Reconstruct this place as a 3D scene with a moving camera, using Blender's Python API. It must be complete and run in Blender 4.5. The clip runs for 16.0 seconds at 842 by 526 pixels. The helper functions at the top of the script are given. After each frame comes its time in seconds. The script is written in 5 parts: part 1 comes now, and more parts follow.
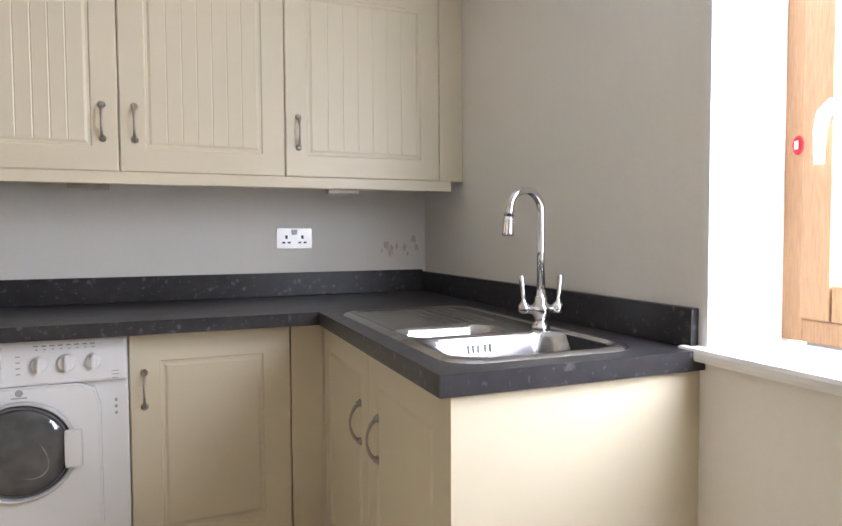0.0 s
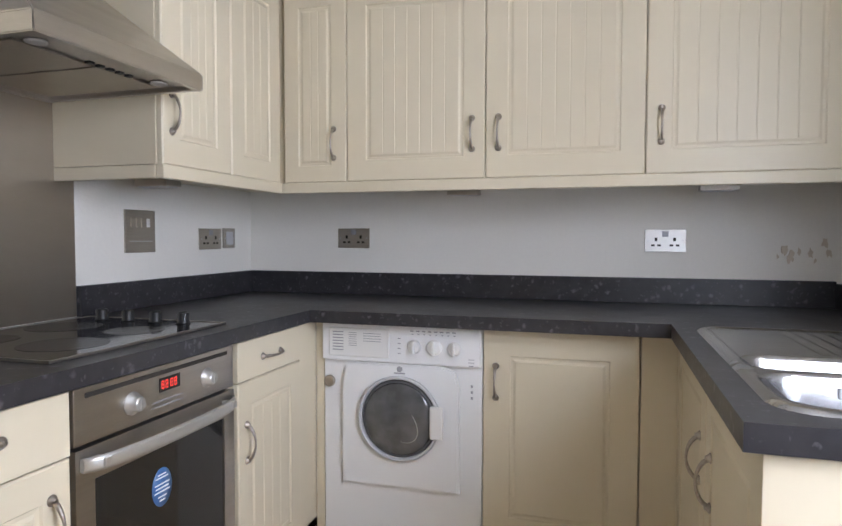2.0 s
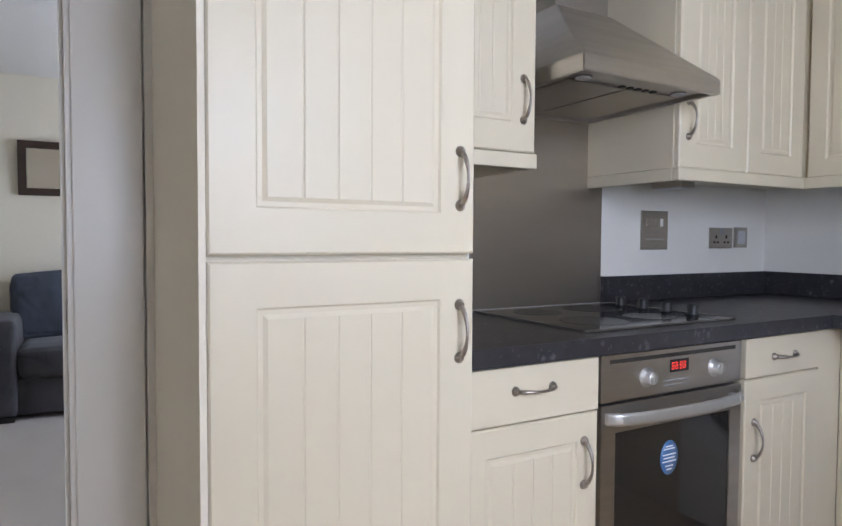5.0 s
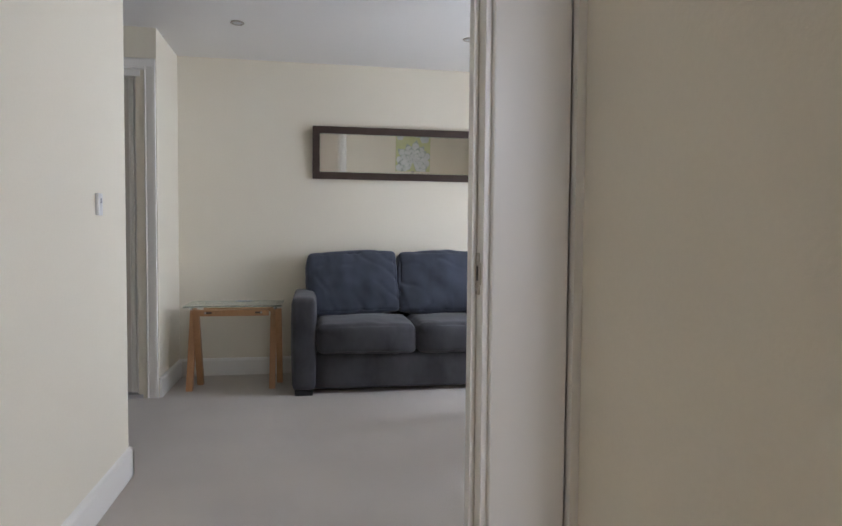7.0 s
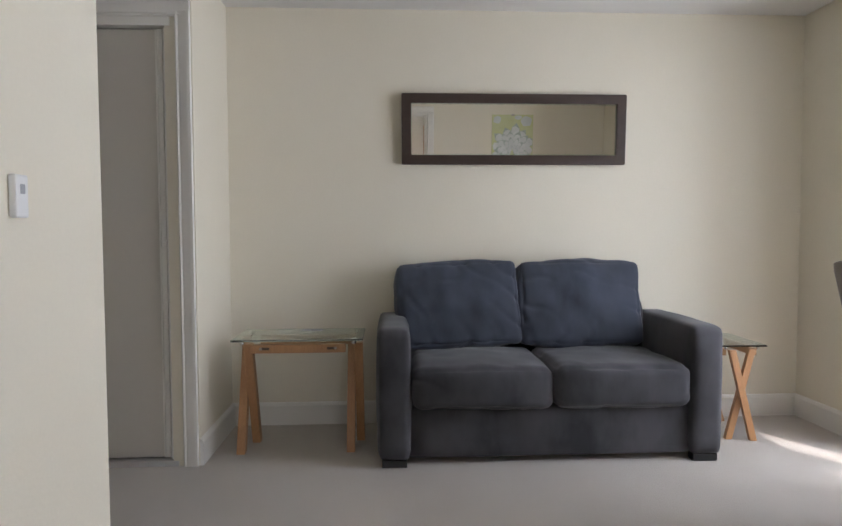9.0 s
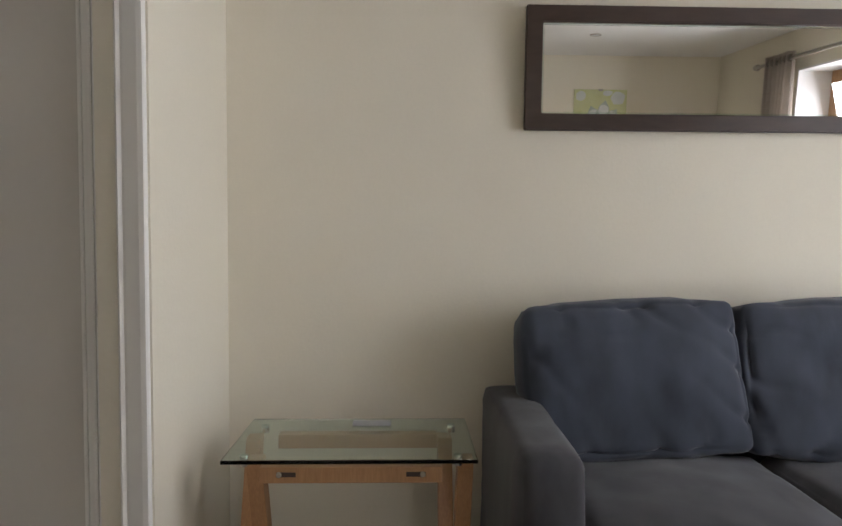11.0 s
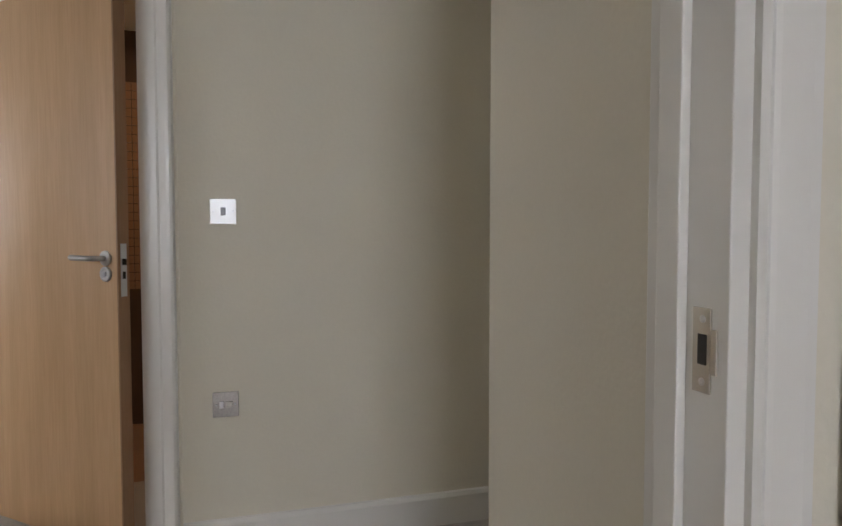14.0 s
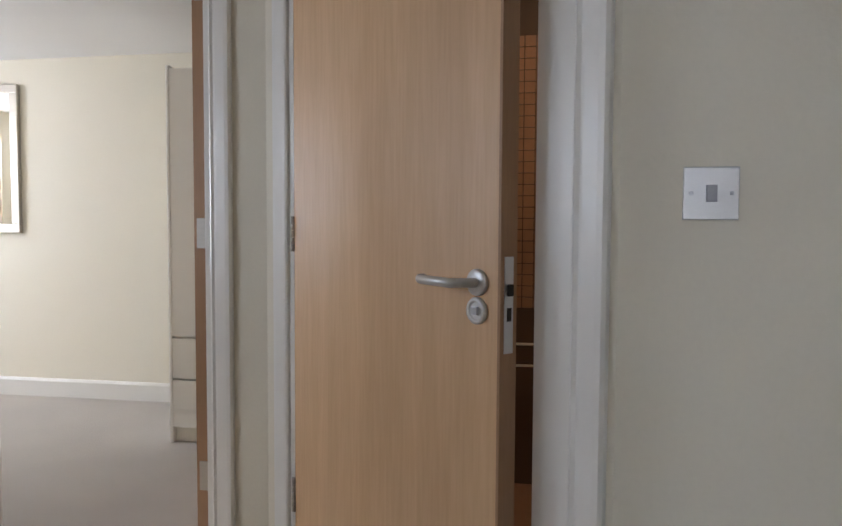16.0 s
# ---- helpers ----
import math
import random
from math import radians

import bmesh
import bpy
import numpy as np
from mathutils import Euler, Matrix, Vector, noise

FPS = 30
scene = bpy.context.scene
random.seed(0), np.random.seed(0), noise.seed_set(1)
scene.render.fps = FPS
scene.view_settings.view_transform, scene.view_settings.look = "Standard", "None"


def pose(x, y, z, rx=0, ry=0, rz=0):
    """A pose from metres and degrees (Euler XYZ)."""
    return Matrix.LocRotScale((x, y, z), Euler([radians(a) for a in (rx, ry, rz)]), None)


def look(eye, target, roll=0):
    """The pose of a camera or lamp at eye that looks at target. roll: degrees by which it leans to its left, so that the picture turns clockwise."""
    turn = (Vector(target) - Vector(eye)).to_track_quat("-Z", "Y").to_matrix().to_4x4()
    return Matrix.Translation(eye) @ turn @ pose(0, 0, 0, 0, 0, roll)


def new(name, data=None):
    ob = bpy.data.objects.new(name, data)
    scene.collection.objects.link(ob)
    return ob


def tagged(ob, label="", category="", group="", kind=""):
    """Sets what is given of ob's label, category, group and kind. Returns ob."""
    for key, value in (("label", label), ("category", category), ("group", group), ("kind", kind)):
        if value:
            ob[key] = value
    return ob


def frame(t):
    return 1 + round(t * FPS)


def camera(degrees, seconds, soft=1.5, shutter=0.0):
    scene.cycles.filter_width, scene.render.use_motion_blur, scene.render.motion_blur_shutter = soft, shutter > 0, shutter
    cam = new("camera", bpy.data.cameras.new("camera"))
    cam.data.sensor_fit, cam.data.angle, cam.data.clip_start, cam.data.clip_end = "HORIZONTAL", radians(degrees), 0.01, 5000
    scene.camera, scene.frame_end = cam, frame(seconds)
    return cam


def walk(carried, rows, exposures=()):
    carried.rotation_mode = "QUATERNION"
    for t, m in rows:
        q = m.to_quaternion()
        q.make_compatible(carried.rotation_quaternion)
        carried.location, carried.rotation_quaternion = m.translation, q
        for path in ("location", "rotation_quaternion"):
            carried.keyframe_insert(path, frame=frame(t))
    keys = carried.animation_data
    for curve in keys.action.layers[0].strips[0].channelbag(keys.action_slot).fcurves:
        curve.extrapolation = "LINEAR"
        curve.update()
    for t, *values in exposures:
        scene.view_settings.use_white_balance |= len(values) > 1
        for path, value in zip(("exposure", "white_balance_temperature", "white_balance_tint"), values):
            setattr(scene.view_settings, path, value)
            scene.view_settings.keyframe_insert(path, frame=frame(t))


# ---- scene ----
cam = camera(68.3, 16.0)
PATH = [
    (0, (1.341, -2.604, 1.164), (2.072, -0.745, 1.077), -0.3),
    (0.5, (1.377, -2.596, 1.174), (1.857, -0.656, 1.088), -0.0),
    (1, (1.472, -2.538, 1.166), (1.580, -0.542, 1.081), 0.1),
    (1.5, (1.527, -2.492, 1.164), (1.224, -0.517, 1.078), -0.1),
    (2, (1.586, -2.535, 1.170), (1.012, -0.621, 1.086), 0.1),
    (2.5, (1.660, -2.575, 1.166), (0.798, -0.772, 1.090), 0.2),
    (3, (1.682, -2.579, 1.171), (0.599, -0.899, 1.093), 0.2),
    (3.5, (1.698, -2.585, 1.176), (0.343, -1.116, 1.094), 0.3),
    (4, (1.699, -2.601, 1.173), (0.165, -1.320, 1.093), 0.4),
    (4.5, (1.701, -2.617, 1.170), (0.046, -1.497, 1.090), 0.4),
    (5, (1.676, -2.683, 1.149), (-0.071, -1.712, 1.072), 0.3),
    (5.2, (1.683, -2.712, 1.142), (-0.104, -1.817, 1.060), 0.4),
    (7.3, (1.017, -3.053, 1.020), (-0.964, -2.793, 0.926), 0.2),
    (7.5, (0.927, -3.061, 1.017), (-1.060, -2.855, 0.919), 0.0),
    (7.8, (0.692, -3.099, 1.032), (-1.299, -2.938, 0.937), 0.1),
    (8, (0.579, -3.125, 1.049), (-1.413, -2.973, 0.947), 0.2),
    (8.2, (0.458, -3.102, 1.043), (-1.535, -2.974, 0.948), -0.1),
    (10.3, (-1.069, -3.239, 1.105), (-3.065, -3.156, 1.011), 0.0),
    (10.5, (-1.219, -3.287, 1.101), (-3.215, -3.211, 1.012), 0.1),
    (11, (-1.547, -3.414, 1.108), (-3.544, -3.360, 1.018), 0.3),
    (11.5, (-1.856, -3.533, 1.118), (-3.844, -3.730, 1.029), -0.3),
    (11.7, (-1.921, -3.614, 1.126), (-3.892, -3.940, 1.034), -0.0),
    (12, (-1.932, -3.903, 1.141), (-3.859, -4.434, 1.056), -0.0),
    (12.1, (-1.962, -3.968, 1.145), (-3.860, -4.594, 1.066), -0.0),
    (12.3, (-2.018, -4.071, 1.153), (-3.843, -4.885, 1.071), -0.0),
    (12.5, (-2.078, -4.153, 1.162), (-3.818, -5.135, 1.078), -0.0),
    (12.7, (-2.112, -4.243, 1.155), (-3.758, -5.375, 1.070), 0.0),
    (12.9, (-2.157, -4.341, 1.148), (-3.680, -5.634, 1.063), -0.1),
    (13, (-2.179, -4.387, 1.144), (-3.626, -5.765, 1.059), 0.0),
    (13.1, (-2.197, -4.472, 1.139), (-3.559, -5.933, 1.054), 0.0),
    (13.3, (-2.224, -4.659, 1.129), (-3.366, -6.298, 1.037), -0.2),
    (13.5, (-2.268, -4.745, 1.127), (-3.268, -6.474, 1.036), -0.1),
    (13.6, (-2.303, -4.807, 1.124), (-3.177, -6.604, 1.048), -0.0),
    (14, (-2.380, -5.050, 1.112), (-2.946, -6.966, 1.024), 0.0),
    (14.1, (-2.372, -5.100, 1.107), (-2.905, -7.025, 1.021), 0.0),
    (14.3, (-2.326, -5.228, 1.096), (-2.802, -7.169, 1.013), 0.0),
    (14.5, (-2.274, -5.348, 1.086), (-2.687, -7.303, 1.007), -0.1),
    (15, (-2.227, -5.675, 1.109), (-2.367, -7.668, 1.019), 0.2),
    (15.5, (-2.112, -5.945, 1.127), (-2.059, -7.942, 1.028), 0.2),
    (16, (-2.017, -6.202, 1.126), (-1.720, -8.178, 1.033), 0.3),
]

EXPOSURES = [(t, stops, kelvin, 18) for t, stops, kelvin in ((0, 0.18, 6250), (2, 0.08, 6000), (3.5, -0.15, 5750), (5, -0.18, 5700), (7.5, -0.25, 6050), (8.2, -0.25, 6100), (10.5, -0.28, 6400), (11.0, -0.28, 6500), (11.5, -0.42, 6500), (12.0, -0.3, 6500), (12.5, -0.1, 6400), (13.5, 0.2, 6350), (14.5, 0.22, 6400), (15, 0.25, 6300), (16, 0.2, 5950))]
walk(cam, [(t, look(eye, target, roll)) for t, eye, target, roll in PATH], EXPOSURES)

# ---- world and light ----
SUN_DIR = Vector((-0.62, -0.38, -1.0)).normalized()
world = bpy.data.worlds.new("sky")
scene.world = world
world.use_nodes = True
wn = world.node_tree.nodes
sky = wn.new("ShaderNodeTexSky")
sky.sky_type, sky.sun_disc = "NISHITA", False
sky.sun_elevation = math.asin(-SUN_DIR.z)
sky.sun_rotation = math.atan2(-SUN_DIR.x, -SUN_DIR.y)
world.node_tree.links.new(sky.outputs[0], wn["Background"].inputs[0])
wn["Background"].inputs[1].default_value = 0.12

sun = new("sun", bpy.data.lights.new("sun", "SUN"))
sun.data.energy, sun.data.angle, sun.data.color = 5.0, radians(0.5), (1.0, 0.95, 0.86)
sun.matrix_world = look((0, 8, 12), Vector((0, 8, 12)) + SUN_DIR)


def window_light(name, x, y, z, toward, width, height, watts, colour=(0.86, 0.93, 1.0)):
    """An area lamp at an opening, for sky light; also used for the hall's added fill."""
    ob = new(name, bpy.data.lights.new(name, "AREA"))
    ob.data.shape, ob.data.size, ob.data.size_y = "RECTANGLE", width, height
    ob.data.energy, ob.data.color = watts, colour
    ob.matrix_world = look((x, y, z), (x + toward[0], y + toward[1], z + toward[2]))
    ob.visible_camera = True
    return ob


window_light("kitchen_daylight", 2.69, -2.09, 1.50, (-0.85, 0.75, -0.36), 0.95, 1.05, 62)
window_light("living_daylight", -2.05, -0.28, 1.12, (-0.10, -1, -0.30), 1.40, 1.65, 80)
window_light("bedroom_daylight", 2.995, -8.9, 1.5, (-1, 0.0, -0.15), 0.9, 1.1, 60)
# unseen fill lamp, added to brighten the bathroom door and switch wall
window_light("hall_fill", 0.36, -6.85, 1.45, (-1, -0.6, -0.1), 0.9, 1.0, 11.0)

# ---- materials ----


def material(name, colour, rough=0.5, metal=0.0, grain=0.0, scale=40.0, second=None, blotch=0.06, blotch_scale=1.2, bump=0.0,
             stretch=(1, 1, 1), coat=0.0, noise_rough=0.0, sheen=0.0, spec=0.5):
    """A surface with colour varied at two scales, fine relief and uneven gloss, in world metres."""
    m = bpy.data.materials.new(name)
    m.use_nodes = True
    nt = m.node_tree
    b = nt.nodes["Principled BSDF"]
    b.inputs["Roughness"].default_value, b.inputs["Metallic"].default_value = rough, metal
    b.inputs["Coat Weight"].default_value, b.inputs["Sheen Weight"].default_value = coat, sheen
    b.inputs["Specular IOR Level"].default_value = spec
    geo = nt.nodes.new("ShaderNodeNewGeometry")
    mp = nt.nodes.new("ShaderNodeMapping")
    mp.inputs["Scale"].default_value = stretch
    nt.links.new(geo.outputs["Position"], mp.inputs[0])
    fine, broad = nt.nodes.new("ShaderNodeTexNoise"), nt.nodes.new("ShaderNodeTexNoise")
    fine.inputs["Scale"].default_value, fine.inputs["Detail"].default_value = scale, 4
    broad.inputs["Scale"].default_value, broad.inputs["Detail"].default_value = blotch_scale, 3
    for n in (fine, broad):
        nt.links.new(mp.outputs[0], n.inputs[0])
    other = second or [c * 0.82 for c in colour]
    mix1, mix2 = nt.nodes.new("ShaderNodeMix"), nt.nodes.new("ShaderNodeMix")
    for mx in (mix1, mix2):
        mx.data_type = "RGBA"
    r1, r2 = nt.nodes.new("ShaderNodeMapRange"), nt.nodes.new("ShaderNodeMapRange")
    for r, src, top in ((r1, fine, grain), (r2, broad, blotch)):
        r.inputs[1].default_value, r.inputs[2].default_value = 0.35, 0.68
        r.inputs[4].default_value = top
        nt.links.new(src.outputs[0], r.inputs[0])
    nt.links.new(r1.outputs[0], mix1.inputs[0])
    mix1.inputs[6].default_value, mix1.inputs[7].default_value = (*colour, 1), (*other, 1)
    nt.links.new(r2.outputs[0], mix2.inputs[0])
    nt.links.new(mix1.outputs[2], mix2.inputs[6])
    mix2.inputs[7].default_value = (*[c * 0.8 for c in other], 1)
    nt.links.new(mix2.outputs[2], b.inputs["Base Color"])
    if noise_rough:
        rr = nt.nodes.new("ShaderNodeMapRange")
        rr.inputs[3].default_value, rr.inputs[4].default_value = max(0.02, rough - noise_rough), min(1, rough + noise_rough)
        nt.links.new(broad.outputs[0], rr.inputs[0])
        nt.links.new(rr.outputs[0], b.inputs["Roughness"])
    if bump:
        bp = nt.nodes.new("ShaderNodeBump")
        bp.inputs["Strength"].default_value, bp.inputs["Distance"].default_value = 1.0, bump
        nt.links.new(fine.outputs[0], bp.inputs["Height"])
        nt.links.new(bp.outputs[0], b.inputs["Normal"])
    return m


M_WALL = material("magnolia_emulsion", (0.785, 0.724, 0.590), 0.72, grain=0.10, scale=90, blotch=0.10, blotch_scale=0.9, bump=0.0006)
M_KWALL = material("kitchen_emulsion", (0.83, 0.80, 0.74), 0.65, grain=0.10, scale=80, blotch=0.12, blotch_scale=1.1, bump=0.0006)
M_CEIL = material("ceiling_paint", (0.78, 0.76, 0.72), 0.8, grain=0.08, scale=70, blotch=0.08, bump=0.0005)
M_GLOSS = material("white_gloss_paint", (0.80, 0.77, 0.71), 0.30, grain=0.03, scale=30, blotch=0.03, noise_rough=0.02)
M_REVEAL = material("window_reveal_paint", (0.82, 0.81, 0.79), 0.6, grain=0.06, scale=60, blotch=0.05)
M_CARPET = material("cream_carpet", (0.56, 0.50, 0.43), 0.95, grain=0.55, scale=420, second=(0.40, 0.35, 0.30), blotch=0.25, blotch_scale=2.2, bump=0.004, sheen=0.3)
# unseen floor: bright warm colour chosen to bounce light onto the base cupboards
M_VINYL = material("kitchen_floor_bounce", (0.72, 0.56, 0.38), 0.45, grain=0.3, scale=25, blotch=0.2, blotch_scale=3, bump=0.0004)
M_CREAM = material("cream_cabinet_foil", (0.67, 0.595, 0.445), 0.42, grain=0.04, scale=45, blotch=0.08, blotch_scale=2.0, noise_rough=0.08)
M_PEWTER = material("pewter_handle_metal", (0.44, 0.40, 0.36), 0.34, metal=1.0, grain=0.5, scale=160, second=(0.24, 0.20, 0.17), noise_rough=0.12)
M_STEEL = material("brushed_steel", (0.56, 0.53, 0.49), 0.33, metal=1.0, grain=0.35, scale=60, second=(0.44, 0.41, 0.38), stretch=(1, 1, 18), blotch=0.25, blotch_scale=2.5, noise_rough=0.09)
M_SPLASH = material("splashback_steel", (0.47, 0.42, 0.355), 0.36, metal=1.0, grain=0.12, scale=55, second=(0.40, 0.355, 0.30), stretch=(1, 1, 5), blotch=0.25, blotch_scale=1.6, noise_rough=0.05)
M_SINK = material("polished_sink_steel", (0.52, 0.52, 0.525), 0.25, metal=1.0, grain=0.3, scale=90, blotch=0.2, blotch_scale=9, noise_rough=0.07)
M_CHROME = material("chrome", (0.82, 0.82, 0.82), 0.06, metal=1.0, blotch=0.05)
M_SATIN = material("satin_steel_plate", (0.50, 0.46, 0.40), 0.38, metal=1.0, grain=0.3, scale=120, stretch=(1, 1, 12), blotch=0.2, blotch_scale=12)
M_BRIGHT = material("brushed_chrome_plate", (0.62, 0.61, 0.59), 0.40, metal=0.8, grain=0.2, scale=150, stretch=(1, 1, 10))
M_BLACKGLASS = material("black_ceramic_glass", (0.012, 0.011, 0.011), 0.08, grain=0.2, scale=30, spec=0.6)
M_OVENGLASS = material("dark_oven_glass", (0.02, 0.018, 0.016), 0.06, spec=0.7)
M_BLACK = material("black_plastic", (0.02, 0.02, 0.02), 0.4, grain=0.3, scale=80)
# near-black that paints in the shade of slots, pockets and the closet's inside
M_DARKGAP = material("recess_shade", (0.03, 0.025, 0.02), 0.8)
M_WHITE = material("white_appliance_enamel", (0.80, 0.80, 0.80), 0.30, blotch=0.04, noise_rough=0.05)
M_WPLASTIC = material("white_plastic", (0.78, 0.77, 0.75), 0.38, blotch=0.05)
M_PRINT = material("grey_print", (0.36, 0.36, 0.38), 0.5)
M_GREYPL = material("grey_plastic", (0.55, 0.55, 0.56), 0.4)
M_DRUM = material("drum_steel", (0.5, 0.5, 0.5), 0.28, metal=1.0, grain=0.5, scale=120)
M_RUBBER = material("grey_door_seal", (0.12, 0.12, 0.125), 0.5)
M_BLUE = material("blue_sticker", (0.05, 0.14, 0.33), 0.35)
M_STICKW = material("sticker_white", (0.75, 0.78, 0.82), 0.4)
M_RED = material("red_plastic", (0.65, 0.04, 0.05), 0.35)
M_PINE = material("pine_window_timber", (0.58, 0.36, 0.19), 0.42, grain=0.6, scale=30, second=(0.42, 0.23, 0.11), stretch=(9, 9, 0.7), blotch=0.15, bump=0.0003)
M_OAK = material("light_oak", (0.50, 0.27, 0.12), 0.45, grain=0.6, scale=28, second=(0.36, 0.17, 0.07), stretch=(8, 8, 0.8), blotch=0.2, blotch_scale=5, bump=0.0003)
M_VENEER = material("maple_door_veneer", (0.68, 0.44, 0.24), 0.44, grain=0.45, scale=16, second=(0.56, 0.33, 0.165), stretch=(7, 7, 0.45), blotch=0.30, blotch_scale=2.2, noise_rough=0.06)
# lipping wood with the door edge's shade put into its darker colour
M_LIPPING = material("shaded_edge_lipping", (0.36, 0.20, 0.10), 0.5, grain=0.5, scale=24, stretch=(8, 8, 0.6))
M_WENGE = material("dark_brown_mirror_frame", (0.045, 0.026, 0.018), 0.45, grain=0.5, scale=60, second=(0.07, 0.042, 0.03), stretch=(1, 0.2, 1), bump=0.0003)
M_MIRROR = material("silvered_mirror", (0.92, 0.92, 0.90), 0.01, metal=1.0, blotch=0.0)
M_SUEDE = material("grey_brown_suede", (0.017, 0.017, 0.020), 0.9, grain=0.95, scale=6, second=(0.075, 0.072, 0.080), blotch=0.8, blotch_scale=3.2, bump=0.0010, stretch=(1.0, 1.0, 0.6), sheen=0.16)
M_SUEDE2 = material("blue_grey_suede", (0.015, 0.019, 0.029), 0.9, grain=0.95, scale=5.5, second=(0.064, 0.075, 0.104), blotch=0.8, blotch_scale=3.0, bump=0.0010, stretch=(1.0, 1.0, 0.55), sheen=0.20)
M_CHAIR = material("taupe_chair_fabric", (0.33, 0.28, 0.235), 0.8, grain=0.3, scale=300, blotch=0.2, blotch_scale=4, bump=0.0008, sheen=0.3)
M_CURTAIN = material("taupe_curtain_cloth", (0.60, 0.54, 0.48), 0.85, grain=0.3, scale=240, blotch=0.2, blotch_scale=5, bump=0.0006, sheen=0.2)
M_TILE = material("brown_mosaic_tile", (0.36, 0.19, 0.105), 0.3, grain=0.5, scale=25, blotch=0.3, blotch_scale=6)
curtain_nodes = M_CURTAIN.node_tree
through_cloth, both_sides = curtain_nodes.nodes.new("ShaderNodeBsdfTranslucent"), curtain_nodes.nodes.new("ShaderNodeMixShader")
through_cloth.inputs[0].default_value, both_sides.inputs[0].default_value = (0.62, 0.55, 0.47, 1), 0.45
curtain_nodes.links.new(curtain_nodes.nodes["Principled BSDF"].outputs[0], both_sides.inputs[1])
curtain_nodes.links.new(through_cloth.outputs[0], both_sides.inputs[2])
curtain_nodes.links.new(both_sides.outputs[0], curtain_nodes.nodes["Material Output"].inputs[0])
M_GROUT = material("dark_grout", (0.10, 0.06, 0.04), 0.8)
M_BRICK = material("red_brick_far", (0.34, 0.15, 0.10), 0.85, grain=0.6, scale=9, second=(0.42, 0.23, 0.16), blotch=0.3, blotch_scale=1.5)
M_GROUND = material("paved_ground", (0.22, 0.21, 0.19), 0.9, grain=0.4, scale=3, blotch=0.3, blotch_scale=0.3)
M_WARDROBE = material("white_wardrobe_foil", (0.84, 0.81, 0.74), 0.45, blotch=0.05)
M_PANEL = material("grey_sliding_panel", (0.63, 0.585, 0.52), 0.35, grain=0.08, scale=60, blotch=0.12, blotch_scale=1.2, noise_rough=0.08)
M_ALU = material("silver_door_trim", (0.66, 0.65, 0.65), 0.36, metal=0.7, blotch=0.1)


def speckled(name):
    """Near-black laminate with pale and mid-grey flecks."""
    m = material(name, (0.022, 0.021, 0.024), 0.34, grain=0.7, scale=26, second=(0.042, 0.040, 0.044), blotch=0.3, blotch_scale=7, noise_rough=0.06)
    nt = m.node_tree
    b = nt.nodes["Principled BSDF"]
    base = b.inputs["Base Color"].links[0].from_socket
    geo = nt.nodes["Geometry"]
    for scale, cut, colour in ((50, 0.12, (0.125, 0.12, 0.128, 1)), (95, 0.15, (0.085, 0.082, 0.086, 1))):
        warp = nt.nodes.new("ShaderNodeTexNoise")
        warp.inputs["Scale"].default_value = scale * 0.8
        add = nt.nodes.new("ShaderNodeMix")
        add.data_type = "VECTOR"
        add.inputs[0].default_value = 0.025
        nt.links.new(geo.outputs["Position"], warp.inputs[0])
        nt.links.new(geo.outputs["Position"], add.inputs[4])
        nt.links.new(warp.outputs[1], add.inputs[5])
        vor = nt.nodes.new("ShaderNodeTexVoronoi")
        vor.inputs["Scale"].default_value = scale
        nt.links.new(add.outputs[1], vor.inputs[0])
        sep = nt.nodes.new("ShaderNodeSeparateColor")
        nt.links.new(vor.outputs["Color"], sep.inputs[0])
        pick = nt.nodes.new("ShaderNodeMath")
        pick.operation, pick.inputs[1].default_value = "LESS_THAN", cut
        nt.links.new(sep.outputs[0], pick.inputs[0])
        core = nt.nodes.new("ShaderNodeMapRange")
        core.inputs[1].default_value, core.inputs[2].default_value = 0.50, 0.15
        nt.links.new(vor.outputs["Distance"], core.inputs[0])
        both = nt.nodes.new("ShaderNodeMath")
        both.operation = "MULTIPLY"
        nt.links.new(pick.outputs[0], both.inputs[0])
        nt.links.new(core.outputs[0], both.inputs[1])
        mx = nt.nodes.new("ShaderNodeMix")
        mx.data_type = "RGBA"
        nt.links.new(both.outputs[0], mx.inputs[0])
        nt.links.new(base, mx.inputs[6])
        mx.inputs[7].default_value = colour
        base = mx.outputs[2]
    nt.links.new(base, b.inputs["Base Color"])
    return m


def glass(name, colour=(0.93, 0.98, 0.96), rough=0.0):
    m = bpy.data.materials.new(name)
    m.use_nodes = True
    b = m.node_tree.nodes["Principled BSDF"]
    b.inputs["Base Color"].default_value = (*colour, 1)
    b.inputs["Roughness"].default_value, b.inputs["Transmission Weight"].default_value, b.inputs["IOR"].default_value = rough, 1.0, 1.45
    return m


def glowing(name, colour, strength):
    m = bpy.data.materials.new(name)
    m.use_nodes = True
    b = m.node_tree.nodes["Principled BSDF"]
    b.inputs["Base Color"].default_value = (0.02, 0.0, 0.0, 1)
    b.inputs["Emission Color"].default_value, b.inputs["Emission Strength"].default_value = (*colour, 1), strength
    return m


M_WORKTOP = speckled("black_speckled_laminate")
M_GLASS = glass("clear_glass")
M_TABLEGLASS = glass("green_tinted_table_glass", (0.80, 0.93, 0.88))
M_LED = glowing("red_led_digits", (1.0, 0.05, 0.03), 2.5)

# ---- mesh helpers ----


